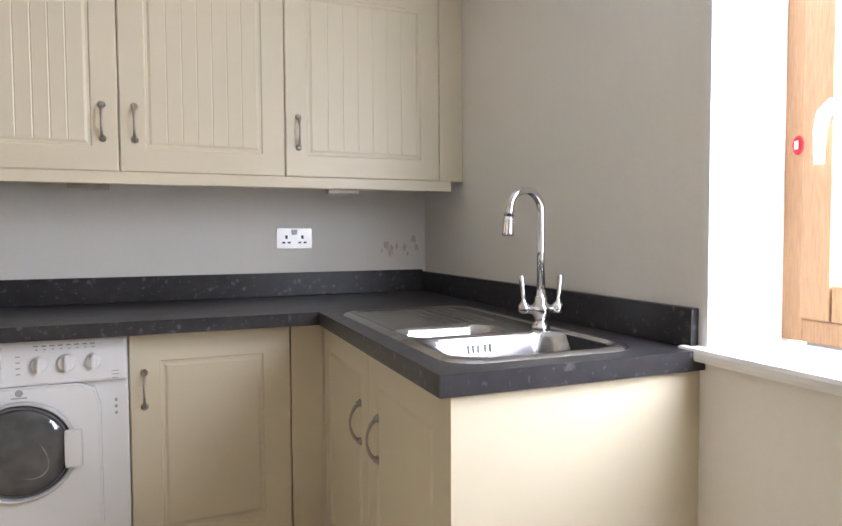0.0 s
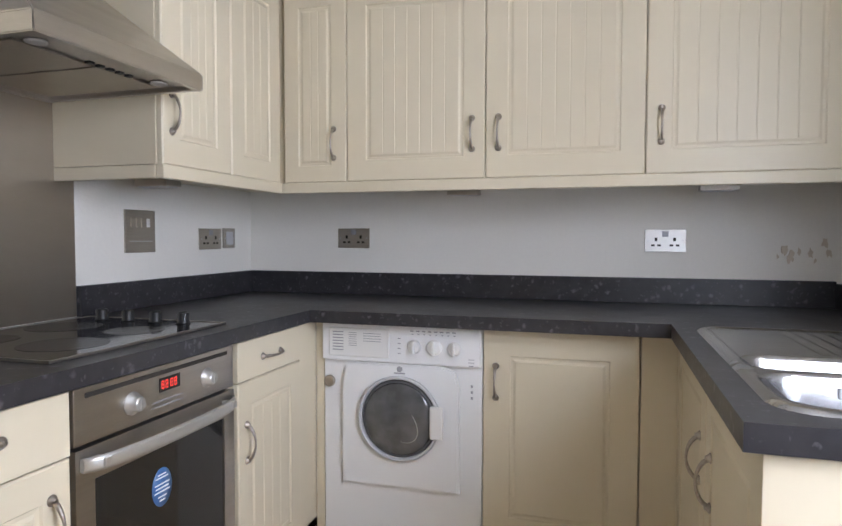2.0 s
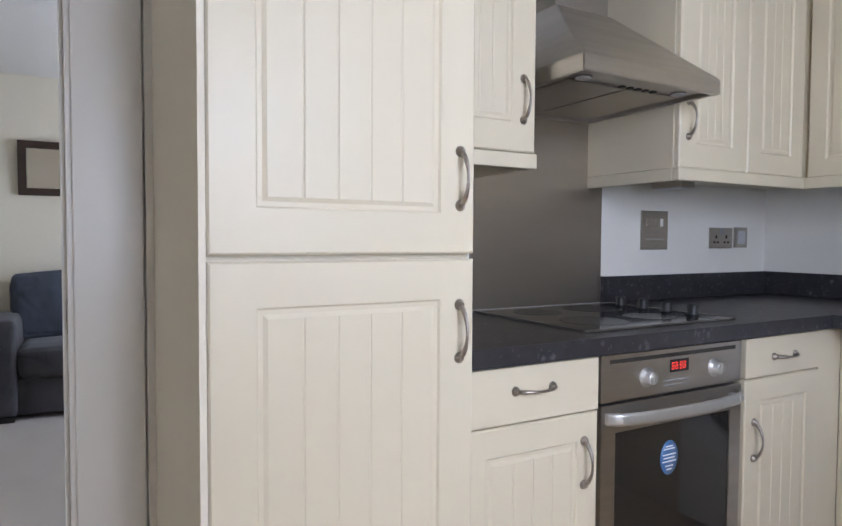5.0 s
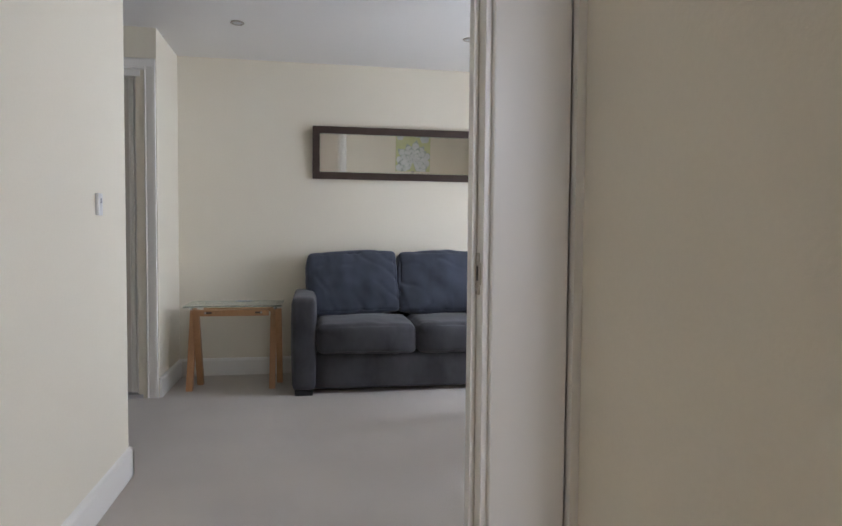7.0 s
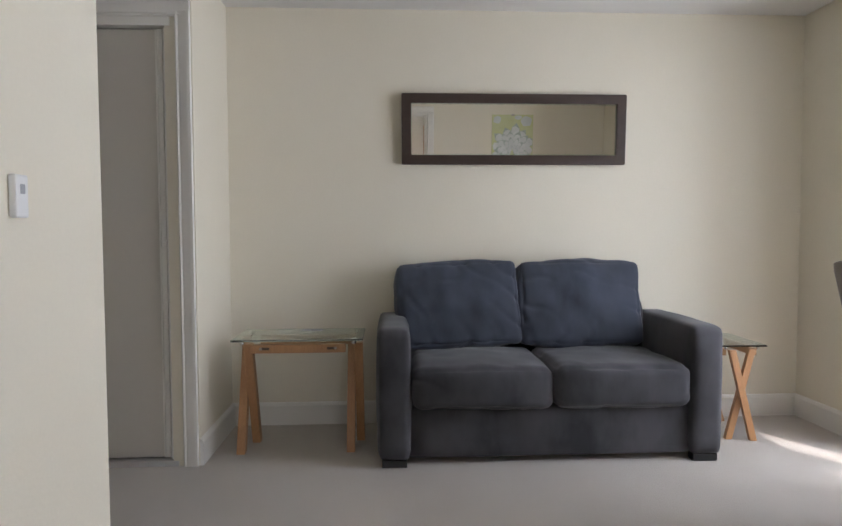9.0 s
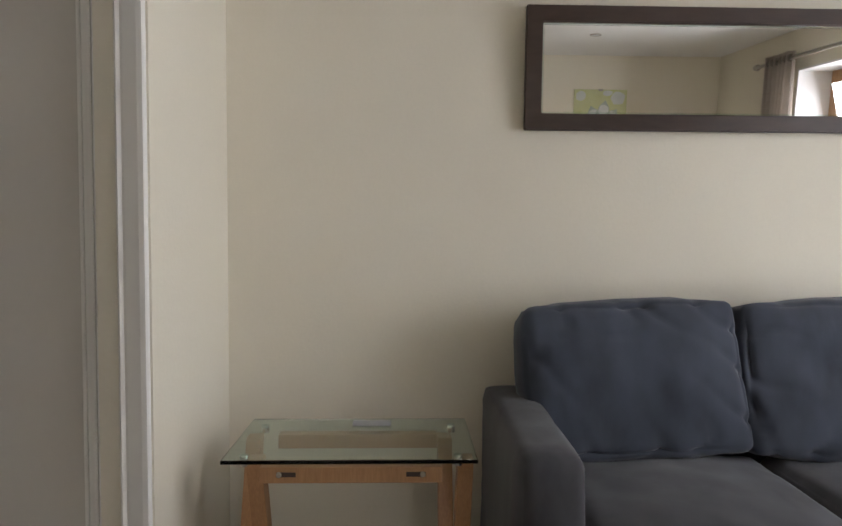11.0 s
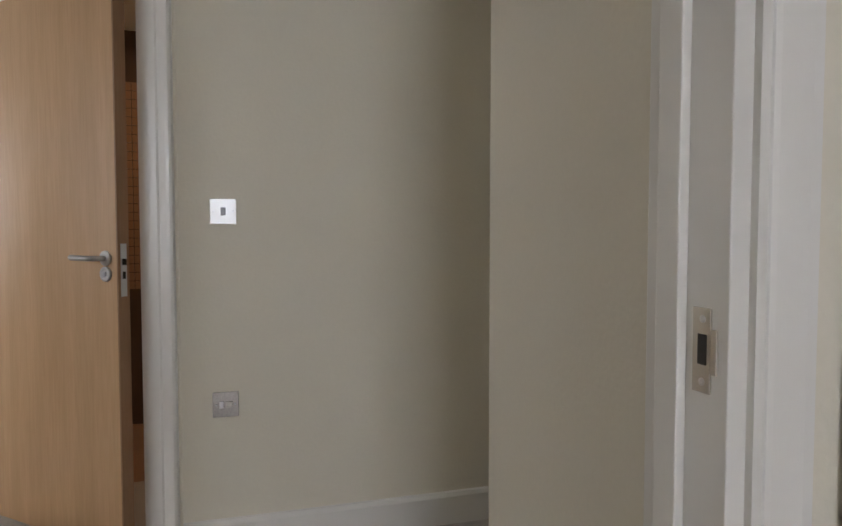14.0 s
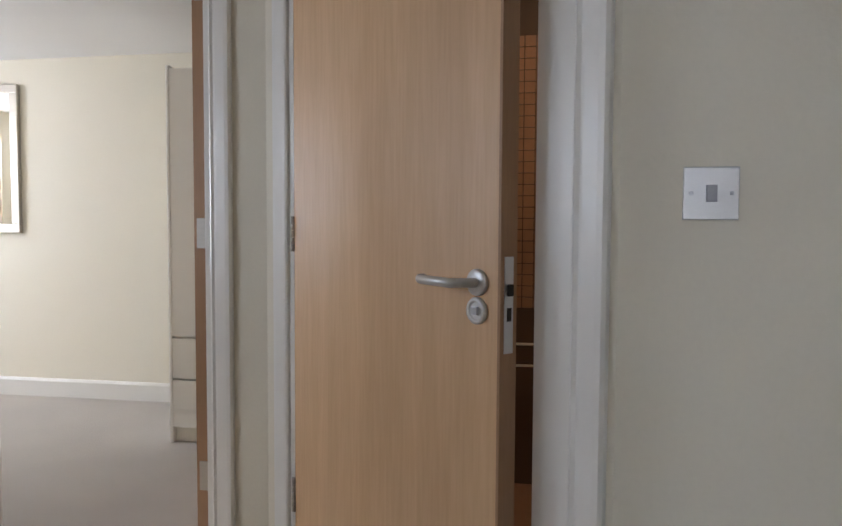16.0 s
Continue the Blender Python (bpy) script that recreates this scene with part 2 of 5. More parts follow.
def box(bm, x0, y0, z0, x1, y1, z1, bevel=0.0, m=None):
    """A box between two corners, its edges rounded by bevel metres."""
    lo, hi = (min(x0, x1), min(y0, y1), min(z0, z1)), (max(x0, x1), max(y0, y1), max(z0, z1))
    c = [(a + b) / 2 for a, b in zip(lo, hi)]
    made = bmesh.ops.create_cube(bm, size=1.0, matrix=Matrix.Translation(c) @ Matrix.Diagonal((hi[0] - lo[0], hi[1] - lo[1], hi[2] - lo[2], 1)))
    verts = made["verts"]
    if bevel:
        out = bmesh.ops.bevel(bm, geom=list({e for v in verts for e in v.link_edges}), offset=bevel, segments=2, profile=0.6, affect="EDGES")
        verts = list({v for f in out["faces"] for v in f.verts} | {v for v in verts if v.is_valid})
    if m is not None:
        bmesh.ops.transform(bm, matrix=m, verts=verts)
    return bm


def tube(bm, points, radius, seg=10, caps=True):
    """A round bar along points; radius is one number or one for each point."""
    pts = [Vector(p) for p in points]
    rad = radius if isinstance(radius, (list, tuple)) else [radius] * len(pts)
    rings, side = [], None
    for i, p in enumerate(pts):
        d = (pts[min(i + 1, len(pts) - 1)] - pts[max(i - 1, 0)]).normalized()
        if side is None:
            side = d.orthogonal().normalized()
        side = (side - d * side.dot(d)).normalized()
        up = d.cross(side)
        rings.append([bm.verts.new(p + (side * math.cos(a) + up * math.sin(a)) * rad[i]) for a in (2 * math.pi * k / seg for k in range(seg))])
    for a, b in zip(rings, rings[1:]):
        for k in range(seg):
            bm.faces.new((a[k], a[(k + 1) % seg], b[(k + 1) % seg], b[k])).smooth = True
    if caps:
        bm.faces.new(rings[0][::-1])
        bm.faces.new(rings[-1])
    return bm


def lathe(bm, profile, centre, axis=(0, 0, 1), seg=24):
    """A turned shape: profile is a list of (radius, height) along the axis."""
    c, d = Vector(centre), Vector(axis).normalized()
    s = d.orthogonal().normalized()
    u = d.cross(s)
    rings = []
    for r, h in profile:
        rings.append([bm.verts.new(c + d * h + (s * math.cos(a) + u * math.sin(a)) * max(r, 1e-5)) for a in (2 * math.pi * k / seg for k in range(seg))])
    for a, b in zip(rings, rings[1:]):
        for k in range(seg):
            bm.faces.new((a[k], a[(k + 1) % seg], b[(k + 1) % seg], b[k])).smooth = True
    bm.faces.new(rings[0][::-1])
    bm.faces.new(rings[-1])
    return bm


def prism(bm, outline, z0, z1):
    """An upright prism over a convex or simple outline of (x, y)."""
    low, high = [bm.verts.new((x, y, z0)) for x, y in outline], [bm.verts.new((x, y, z1)) for x, y in outline]
    n = len(outline)
    bm.faces.new(low[::-1])
    bm.faces.new(high)
    for k in range(n):
        bm.faces.new((low[k], low[(k + 1) % n], high[(k + 1) % n], high[k]))
    return bm


def frame_shape(bm, axis, a0, a1, outer, inner):
    """A picture-frame shape: a rectangle with a rectangular hole, a0 to a1 thick along the axis."""
    def at_(a, u, v):
        return {0: (a, u, v), 1: (u, a, v), 2: (u, v, a)}[axis]
    def loop(a, r):
        return [bm.verts.new(at_(a, *p)) for p in ((r[0], r[1]), (r[2], r[1]), (r[2], r[3]), (r[0], r[3]))]
    o0, o1, i0, i1 = loop(a0, outer), loop(a1, outer), loop(a0, inner), loop(a1, inner)
    for k in range(4):
        n = (k + 1) % 4
        bm.faces.new((o0[k], o0[n], o1[n], o1[k]))
        bm.faces.new((i0[k], i0[n], i1[n], i1[k]))
        bm.faces.new((o0[k], o0[n], i0[n], i0[k]))
        bm.faces.new((o1[k], o1[n], i1[n], i1[k]))
    return bm


def slab(bm, xs, ys, keep, z0, z1):
    """One connected board over the cells of a plan grid that keep(x, y) takes."""
    cells = {(i, j) for i in range(len(xs) - 1) for j in range(len(ys) - 1) if keep((xs[i] + xs[i + 1]) / 2, (ys[j] + ys[j + 1]) / 2)}
    made = {}
    def v(i, j, z):
        if (i, j, z) not in made:
            made[i, j, z] = bm.verts.new((xs[i], ys[j], z))
        return made[i, j, z]
    for i, j in cells:
        for z in (z0, z1):
            bm.faces.new((v(i, j, z), v(i + 1, j, z), v(i + 1, j + 1, z), v(i, j + 1, z)))
        for di, dj, a, b in ((-1, 0, (i, j), (i, j + 1)), (1, 0, (i + 1, j), (i + 1, j + 1)), (0, -1, (i, j), (i + 1, j)), (0, 1, (i, j + 1), (i + 1, j + 1))):
            if (i + di, j + dj) not in cells:
                bm.faces.new((v(*a, z0), v(*b, z0), v(*b, z1), v(*a, z1)))
    return bm


def finish(name, bm, mat):
    bmesh.ops.recalc_face_normals(bm, faces=bm.faces)
    me = bpy.data.meshes.new(name)
    bm.to_mesh(me)
    bm.free()
    me.materials.append(mat)
    return new(name, me)


def part(name, bm, mat, parent, label=""):
    """One mesh under a thing or a part; its numbers are in the parent's own axes."""
    ob = finish(name, bm, mat)
    ob.parent = parent
    return tagged(ob, label)


def thing(name, label, category, group="", m=None):
    """An Empty at the base of a thing, to which its parts belong."""
    ob = new(name)
    ob.empty_display_size = 0.05
    if m is not None:
        ob.matrix_world = m
    return tagged(ob, label, category, group)


def solid(name, bm, mat, label="", category="", group="", kind="", m=None):
    ob = finish(name, bm, mat)
    if m is not None:
        ob.matrix_world = m
    return tagged(ob, label, category, group, kind)


def B(*a, **k):
    return box(bmesh.new(), *a, **k)


def wall(name, boxes, mat, label=""):
    bm = bmesh.new()
    for b in boxes:
        box(bm, *b)
    return solid(name, bm, mat, label or "painted plaster wall", "wall", kind="structure")


# ---- structure ----
CEIL = 2.29
# kitchen
wall("wall_kitchen_back", [(-0.12, 0, 0, 2.72, 0.15, CEIL)], M_KWALL, "grey-cream painted kitchen wall behind the worktop")
for nm, x0, x1, mt, lb in (("wall_kitchen_side", -0.04, -0.10, M_KWALL, "painted kitchen partition with a doorway to the living room"), ("wall_living_partition", -0.10, -0.16, M_WALL, "cream painted living room partition with a doorway")):
    bm = bmesh.new()
    frame_shape(bm, 0, x1, x0, (-3.80, 0.0, 0.0, CEIL), (-3.725, 0.0001, -2.675, 2.028))
    solid(nm, bm, mt, lb, "wall", kind="structure")
wall("wall_kitchen_hob", [(0.0, -2.53, 0, -0.04, 0, CEIL)], M_KWALL, "pale painted kitchen wall behind the hob")
wall("wall_kitchen_nib", [(-0.019, -2.513, 0, 0.640, -2.5015, CEIL)], M_WALL, "beige painted end wall beside the tall fridge housing")
KX, KX2 = 2.385, 2.70
wall("wall_kitchen_window", [(KX, -1.597, 0, KX2, 0, CEIL), (KX, -2.60, 0, KX2, -1.597, 0.905), (KX, -2.60, 2.10, KX2, -1.597, CEIL), (KX, -3.95, 0, KX2, -2.60, CEIL)], M_KWALL, "painted outer wall with a deep window opening")
wall("wall_kitchen_rear", [(-0.04, -3.95, 0, KX, -3.80, CEIL)], M_KWALL)
# living room
wall("wall_living_far", [(-3.70, -4.13, 0, -3.555, -0.74, CEIL)], M_WALL, "cream painted wall behind the sofa")
wall("wall_living_window", [(-3.70, -0.74, 0, -2.85, -0.39, CEIL), (-2.85, -0.74, 0, -1.25, -0.39, 0.08), (-2.85, -0.74, 2.02, -1.25, -0.39, CEIL), (-1.25, -0.74, 0, -0.16, -0.39, CEIL)], M_WALL, "cream painted outer wall with a wide window")
wall("wall_living_side", [(-1.63, -3.92, 0, -0.16, -3.80, CEIL)], M_WALL, "cream painted wall with a room thermostat")
wall("wall_closet_side", [(-3.555, -4.10, 0, -2.950, -3.98, CEIL)], M_WALL, "cream painted side of the built-in closet")
wall("wall_lobby_side", [(-1.63, -5.52, 0, -1.51, -3.92, CEIL)], M_WALL)
wall("wall_closet_back", [(-3.70, -5.60, 0, -3.60, -4.13, CEIL)], M_WALL)
wall("wall_closet_head", [(-3.09, -5.52, 2.05, -2.950, -4.10, CEIL)], M_WALL)
# hall
wall("wall_hall_door", [(-3.60, -5.64, 0, -2.845, -5.52, CEIL), (-2.845, -5.64, 2.05, -2.05, -5.52, CEIL), (-2.05, -5.64, 0, 0.0, -5.52, CEIL)], M_WALL, "cream painted partition with the hall doorway")
wall("wall_hall_nib", [(-3.01, -6.264, 0, -2.89, -5.64, CEIL)], M_WALL, "beige painted wall beside the hall doorway")
wall("wall_hall_switch", [(-3.45, -7.40, 0, -2.19, -7.286, CEIL)], M_WALL, "beige painted hall wall with a light switch and a fused spur")
wall("wall_hall_end", [(-3.57, -7.40, 0, -3.45, -6.264, CEIL), (-3.57, -6.264, 0, -3.01, -6.144, CEIL)], M_WALL)
A45, L45 = math.atan2(-0.644, 0.83), 1.16
DIAG = pose(-2.19, -7.286, 0, 0, 0, math.degrees(A45))
bm = bmesh.new()
box(bm, 0.0, -0.12, 2.05, L45, 0, CEIL)
box(bm, 1.035, -0.12, 0, L45, 0, 2.05)
box(bm, 0.0, -0.12, 0, 0.078, 0, 2.05)
solid("wall_hall_angled", bm, M_WALL, "painted angled wall over the bathroom door", "wall", kind="structure", m=DIAG)
BY = -8.00
wall("wall_hall_bedroom", [(-1.32, BY - 0.12, 0, -1.10, BY, CEIL), (-1.10, BY - 0.12, 2.118, -0.20, BY, CEIL), (-0.20, BY - 0.12, 0, 0.12, BY, CEIL)], M_WALL, "cream painted wall with the bedroom doorway")
bm = bmesh.new()
# out-of-view opening, added so that the fill lamp can shine in
frame_shape(bm, 0, 0.0, 0.12, (BY, 0.0, -5.52, CEIL), (-7.5, 0.9, -6.2, 2.0))
solid("wall_hall_far_side", bm, M_WALL, "cream painted hall wall, with an unseen opening added for fill light", "wall", kind="structure")
# bedroom and bathroom
wall("wall_bedroom_far", [(-1.5, -10.12, 0, 2.9, -10.0, CEIL)], M_WALL, "pale cream bedroom wall")
wall("wall_bedroom_window", [(2.90, -10.12, 0, 3.02, -9.35, CEIL), (2.90, -9.35, 0, 3.02, -8.4, 0.9), (2.90, -9.35, 2.05, 3.02, -8.4, CEIL), (2.90, -8.4, 0, 3.02, BY - 0.12, CEIL)], M_WALL)
wall("wall_bedroom_near", [(0.12, BY - 0.12, 0, 3.02, BY, CEIL)], M_WALL)
wall("wall_bedroom_side", [(-1.62, -10.12, 0, -1.5, BY - 0.12, CEIL)], M_WALL)
wall("wall_bathroom_far", [(-3.57, -9.1, 0, -1.62, -9.0, CEIL)], M_TILE, "dark brown tiled bathroom wall")
wall("wall_bathroom_side", [(-3.57, -9.0, 0, -3.45, -7.40, CEIL)], M_TILE, "dark brown tiled bathroom wall")

solid("floor_kitchen", B(-0.10, -3.95, -0.10, 2.72, 0.15, 0), M_VINYL, "unseen kitchen floor, coloured bright and warm to bounce light", "floor", kind="structure")
solid("floor_living", B(-3.70, -5.58, -0.10, -0.10, -0.50, 0.0), M_CARPET, "cream cut-pile carpet", "carpet", kind="structure")
solid("floor_hall", B(-3.57, -8.06, -0.10, 0.12, -5.58, 0.0), M_CARPET, "cream cut-pile carpet", "carpet", kind="structure")
solid("floor_bedroom", B(-1.62, -10.27, -0.10, 3.02, -8.06, 0.0), M_CARPET, "cream cut-pile carpet", "carpet", kind="structure")
solid("floor_bathroom", B(-3.57, -9.1, -0.10, -1.62, -8.06, 0.0), M_TILE, "dark tiled bathroom floor", "floor", kind="structure")
solid("ceiling_kitchen", B(-0.10, -3.95, CEIL, 2.72, 0.15, CEIL + 0.12), M_CEIL, "white painted ceiling", "ceiling", kind="structure")
solid("ceiling_living", B(-3.70, -5.58, CEIL, -0.10, -0.50, CEIL + 0.12), M_CEIL, "white painted ceiling", "ceiling", kind="structure")
solid("ceiling_hall", B(-3.57, -8.06, CEIL, 0.12, -5.58, CEIL + 0.12), M_CEIL, "white painted ceiling", "ceiling", kind="structure")
solid("ceiling_bathroom", B(-3.57, -9.1, CEIL, -1.62, -8.06, CEIL + 0.12), M_CEIL, "white painted ceiling", "ceiling", kind="structure")
solid("ceiling_bedroom", B(-1.62, -10.27, CEIL, 3.02, BY - 0.06, CEIL + 0.125), M_CEIL, "white painted ceiling", "ceiling", kind="structure")
solid("ground", B(-60, -60, -3.2, 60, 60, -3.0), M_GROUND, "paved ground outside, a storey below", "ground", kind="structure")


def skirting(x0, y0, x1, y1, nx, ny, height=0.125, depth=0.016):
    """A skirting board along a wall from one end to the other, standing out along the normal."""
    bm = bmesh.new()
    d = Vector((x1 - x0, y1 - y0, 0))
    n = Vector((nx, ny, 0)) * depth
    prof = [(0.0, 0.0), (1.0, 0.0), (1.0, height - 0.018), (0.55, height - 0.004), (0.0, height)]
    ends = [[bm.verts.new(Vector((x0, y0, 0)) + d * k + n * a + Vector((0, 0, h))) for a, h in prof] for k in (0, 1)]
    bm.faces.new(ends[0])
    bm.faces.new(ends[1][::-1])
    for k in range(len(prof)):
        bm.faces.new((ends[0][k], ends[0][(k + 1) % len(prof)], ends[1][(k + 1) % len(prof)], ends[1][k]))
    return solid("baseboard", bm, M_GLOSS, "white glossy skirting board", "skirting", kind="structure")


skirting(-3.555, -3.98, -3.555, -0.74, 1, 0)
skirting(-3.555, -3.98, -2.950, -3.98, 0, 1)
skirting(-1.646, -3.80, -0.16, -3.80, 0, 1)
skirting(-1.63, -5.52, -1.63, -3.784, -1, 0)
skirting(-3.555, -0.74, -2.88, -0.74, 0, -1)
skirting(-1.22, -0.74, -0.16, -0.74, 0, -1)
skirting(-0.16, -2.60, -0.16, -0.74, -1, 0)
skirting(-3.43, -7.286, -2.19, -7.286, 0, 1)
skirting(-2.89, -6.264, -2.89, -5.64, 1, 0)
skirting(-1.5, -10.0, 2.9, -10.0, 0, 1)
skirting(-1.27, BY, -1.17, BY, 0, 1)


def architrave_bar(bm, a, b, out, across, width=0.07, depth=0.018):
    """A moulded strip from a to b; out points off the wall, across points from the opening's edge outwards."""
    a, b, out, across = Vector(a), Vector(b), Vector(out), Vector(across)
    prof = [(0, 0), (0, 0.010), (0.006, 0.015), (0.014, 0.011), (0.020, 0.013), (0.052, depth), (0.064, depth), (width, depth - 0.006), (width, 0)]
    ends = [[bm.verts.new(p + across * u + out * v) for u, v in prof] for p in (a, b)]
    bm.faces.new(ends[0])
    bm.faces.new(ends[1][::-1])
    for k in range(len(prof)):
        bm.faces.new((ends[0][k], ends[0][(k + 1) % len(prof)], ends[1][(k + 1) % len(prof)], ends[1][k]))


def door_frame(name, m, width, thick, height=2.0, label="white glossy door frame with moulded architraves", stop=0.06, sides=(0, 1), face=0.028):
    """Lining, stops and architraves of an opening that runs along +x from the origin, with faces at y = 0 and y = -thick."""
    f = thing(name, label, "door frame", m=m)
    f["kind"] = "structure"
    for nm, x0, x1 in (("jamb", 0, face), ("jamb", width - 0.028, width)):
        part(nm, B(x0, -thick - 0.001, 0, x1, 0.001, height + 0.028, bevel=0.002), M_GLOSS, f)
    part("head", B(face, -thick - 0.001, height, width - 0.028, 0.001, height + 0.028, bevel=0.002), M_GLOSS, f)
    bm = bmesh.new()
    for x0, x1 in ((face, face + 0.012), (width - 0.040, width - 0.028)):
        box(bm, x0, -stop - 0.035, 0, x1, -stop, height, bevel=0.002)
    box(bm, face + 0.012, -stop - 0.035, height - 0.012, width - 0.040, -stop, height, bevel=0.002)
    part("door_stop", bm, M_GLOSS, f)
    for s in sides:
        y, o = ((0.0, 1), (-thick, -1))[s]
        for x, a in ((0.006, -1), (width - 0.006, 1)):
            bm = bmesh.new()
            architrave_bar(bm, (x, y, 0), (x, y, height + 0.022), (0, o, 0), (a, 0, 0))
            part("architrave", bm, M_GLOSS, f)
        bm = bmesh.new()
        architrave_bar(bm, (-0.064, y, height + 0.022), (width + 0.064, y, height + 0.022), (0, o, 0), (0, 0, 1))
        part("architrave", bm, M_GLOSS, f)
    return f


def strike_plate(parent, m):
    """A keep let into the jamb: a plate with a dark pocket and a curved lip; its face looks along +x."""
    bm = bmesh.new()
    box(bm, 0, -0.014, -0.042, 0.0025, 0.010, 0.042, bevel=0.0008, m=m)
    p = part("strike_plate", bm, M_SATIN, parent, "steel strike plate in the jamb")
    bm = bmesh.new()
    box(bm, 0.0026, -0.006, -0.014, 0.0032, 0.006, 0.016, m=m)
    part("latch_pocket", bm, M_DARKGAP, p)
    bm = bmesh.new()
    box(bm, 0.0, 0.0102, -0.022, 0.0025, 0.018, 0.022, bevel=0.0008, m=m)
    box(bm, -0.0010, 0.0170, -0.020, 0.0018, 0.024, 0.020, bevel=0.0008, m=m @ pose(0, 0, 0, 0, 0, 8))
    part("lip", bm, M_SATIN, p)
    bm = bmesh.new()
    for z in (-0.031, 0.031):
        lathe(bm, [(0.004, 0), (0.004, 0.0006), (0.002, 0.001)], m @ Vector((0.0025, 0, z)), m.to_3x3() @ Vector((1, 0, 0)), 10)
    part("screw", bm, M_BRIGHT, p)


# kitchen to living room: opening along -y at x = -0.04
fk = door_frame("door_1", pose(-0.04, -2.675, 0, 0, 0, -90), 1.05, 0.12, stop=0.042, sides=(1,))
strike_plate(fk, pose(0.028, -0.030, 0.956))
# living room to hall: the opening seen from the lobby
fh = door_frame("door_2", pose(-2.845, -5.52, 0), 0.795, 0.12, stop=0.055)
strike_plate(fh, pose(0.028, -0.030, 1.0))
# bedroom doorway
fb = door_frame("door_3", pose(-1.10, BY, 0), 0.90, 0.12, height=2.09, stop=0.05)

# ---- windows ----


def casement(name, m, width, height, depth=0.07, lights=2, label="pine-framed double-glazed window"):
    """A timber window: frame, sashes and panes over local x (width) and z (height); y is the depth, outside at +y."""
    w = thing(name, label, "window", m=m)
    w["kind"] = "structure"
    fr = bmesh.new()
    t = 0.062
    box(fr, 0, 0, 0, t, depth, height, bevel=0.004)
    box(fr, width - t, 0, 0, width, depth, height, bevel=0.004)
    box(fr, t, 0, 0, width - t, depth, t * 0.8, bevel=0.004)
    box(fr, t, 0, height - t, width - t, depth, height, bevel=0.004)
    for k in range(1, lights):
        x = width * k / lights
        box(fr, x - 0.03, 0.002, t * 0.8, x + 0.03, depth - 0.002, height - t, bevel=0.004)
    part("window_frame", fr, M_PINE, w)
    for k in range(lights):
        x0 = width * k / lights + (t if k == 0 else 0.03)
        x1 = width * (k + 1) / lights - (t if k == lights - 1 else 0.03)
        z0, z1, s = t * 0.8, height - t, 0.07
        sash = bmesh.new()
        for b in ((x0, z0, x0 + s, z1), (x1 - s, z0, x1, z1), (x0 + s, z0, x1 - s, z0 + s * 1.15), (x0 + s, z1 - s, x1 - s, z1)):
            box(sash, b[0] + 0.002, -0.012, b[1] + 0.002, b[2] - 0.002, 0.045, b[3] - 0.002, bevel=0.004)
        sp = part("sash", sash, M_PINE, w)
        g = part("pane", B(x0 + s - 0.006, 0.018, z0 + s, x1 - s + 0.006, 0.022, z1 - s + 0.006), M_GLASS, sp)
        g.visible_shadow = False
    return w


wk = casement("window_1", pose(2.60, -1.597, 0.93, 0, 0, -90), 1.003, 1.17, lights=2)
bm = bmesh.new()
lathe(bm, [(0.016, 0), (0.016, 0.012), (0.010, 0.016)], (0.152, -0.012, 0.49), (0, -1, 0), 16)
tube(bm, [(0.152, -0.024, 0.490), (0.150, -0.044, 0.490), (0.138, -0.052, 0.474), (0.130, -0.052, 0.440), (0.129, -0.050, 0.375)], [0.013, 0.015, 0.014, 0.012, 0.010], 10)
hk = part("window_handle", bm, M_WPLASTIC, wk, "white locking window handle")
bm = bmesh.new()
lathe(bm, [(0.013, 0), (0.014, 0.003), (0.014, 0.007), (0.012, 0.009)], (0.108, -0.050, 0.418), (0.2, -1, 0), 20)
bmesh.ops.transform(bm, matrix=Matrix.Translation((0, 0, 0.418)) @ Matrix.Diagonal((0.8, 1, 1.45, 1)) @ Matrix.Translation((0, 0, -0.418)), verts=bm.verts[:])
tag = part("key_tag", bm, M_RED, hk, "red key tag on the handle")
part("tag_face", B(0.082, -0.0605, 0.409, 0.091, -0.0595, 0.427, bevel=0.0004), M_WPLASTIC, tag, "white square on the tag")
solid("window_sill_1", B(KX - 0.035, -2.63, 0.895, 2.60, -1.555, 0.925, bevel=0.010), M_REVEAL, "white painted sill board with a rounded nose", "window sill", kind="structure")
bm = bmesh.new()
box(bm, KX - 0.004, -1.612, 0.925, 2.60, -1.597, 2.10)
box(bm, KX - 0.004, -2.60, 0.925, 2.60, -2.585, 2.10)
box(bm, KX - 0.004, -2.585, 2.085, 2.60, -1.612, 2.10)
solid("window_reveal_1", bm, M_REVEAL, "white plaster window reveal", "reveal", kind="structure")
wl = casement("window_2", pose(-2.85, -0.51, 0.08), 1.60, 1.94, lights=3, label="tall pine-framed glazed window")
solid("window_sill_2", B(-2.88, -0.765, 0.06, -1.22, -0.51, 0.095, bevel=0.008), M_REVEAL, "white painted sill board", "window sill", kind="structure")
bm = bmesh.new()
box(bm, -2.85, -0.744, 0.097, -2.838, -0.512, 2.02)
box(bm, -1.262, -0.744, 0.097, -1.25, -0.512, 2.02)
box(bm, -2.838, -0.744, 2.008, -1.262, -0.512, 2.02)
solid("window_reveal_2", bm, M_REVEAL, "white plaster window reveal", "reveal", kind="structure")
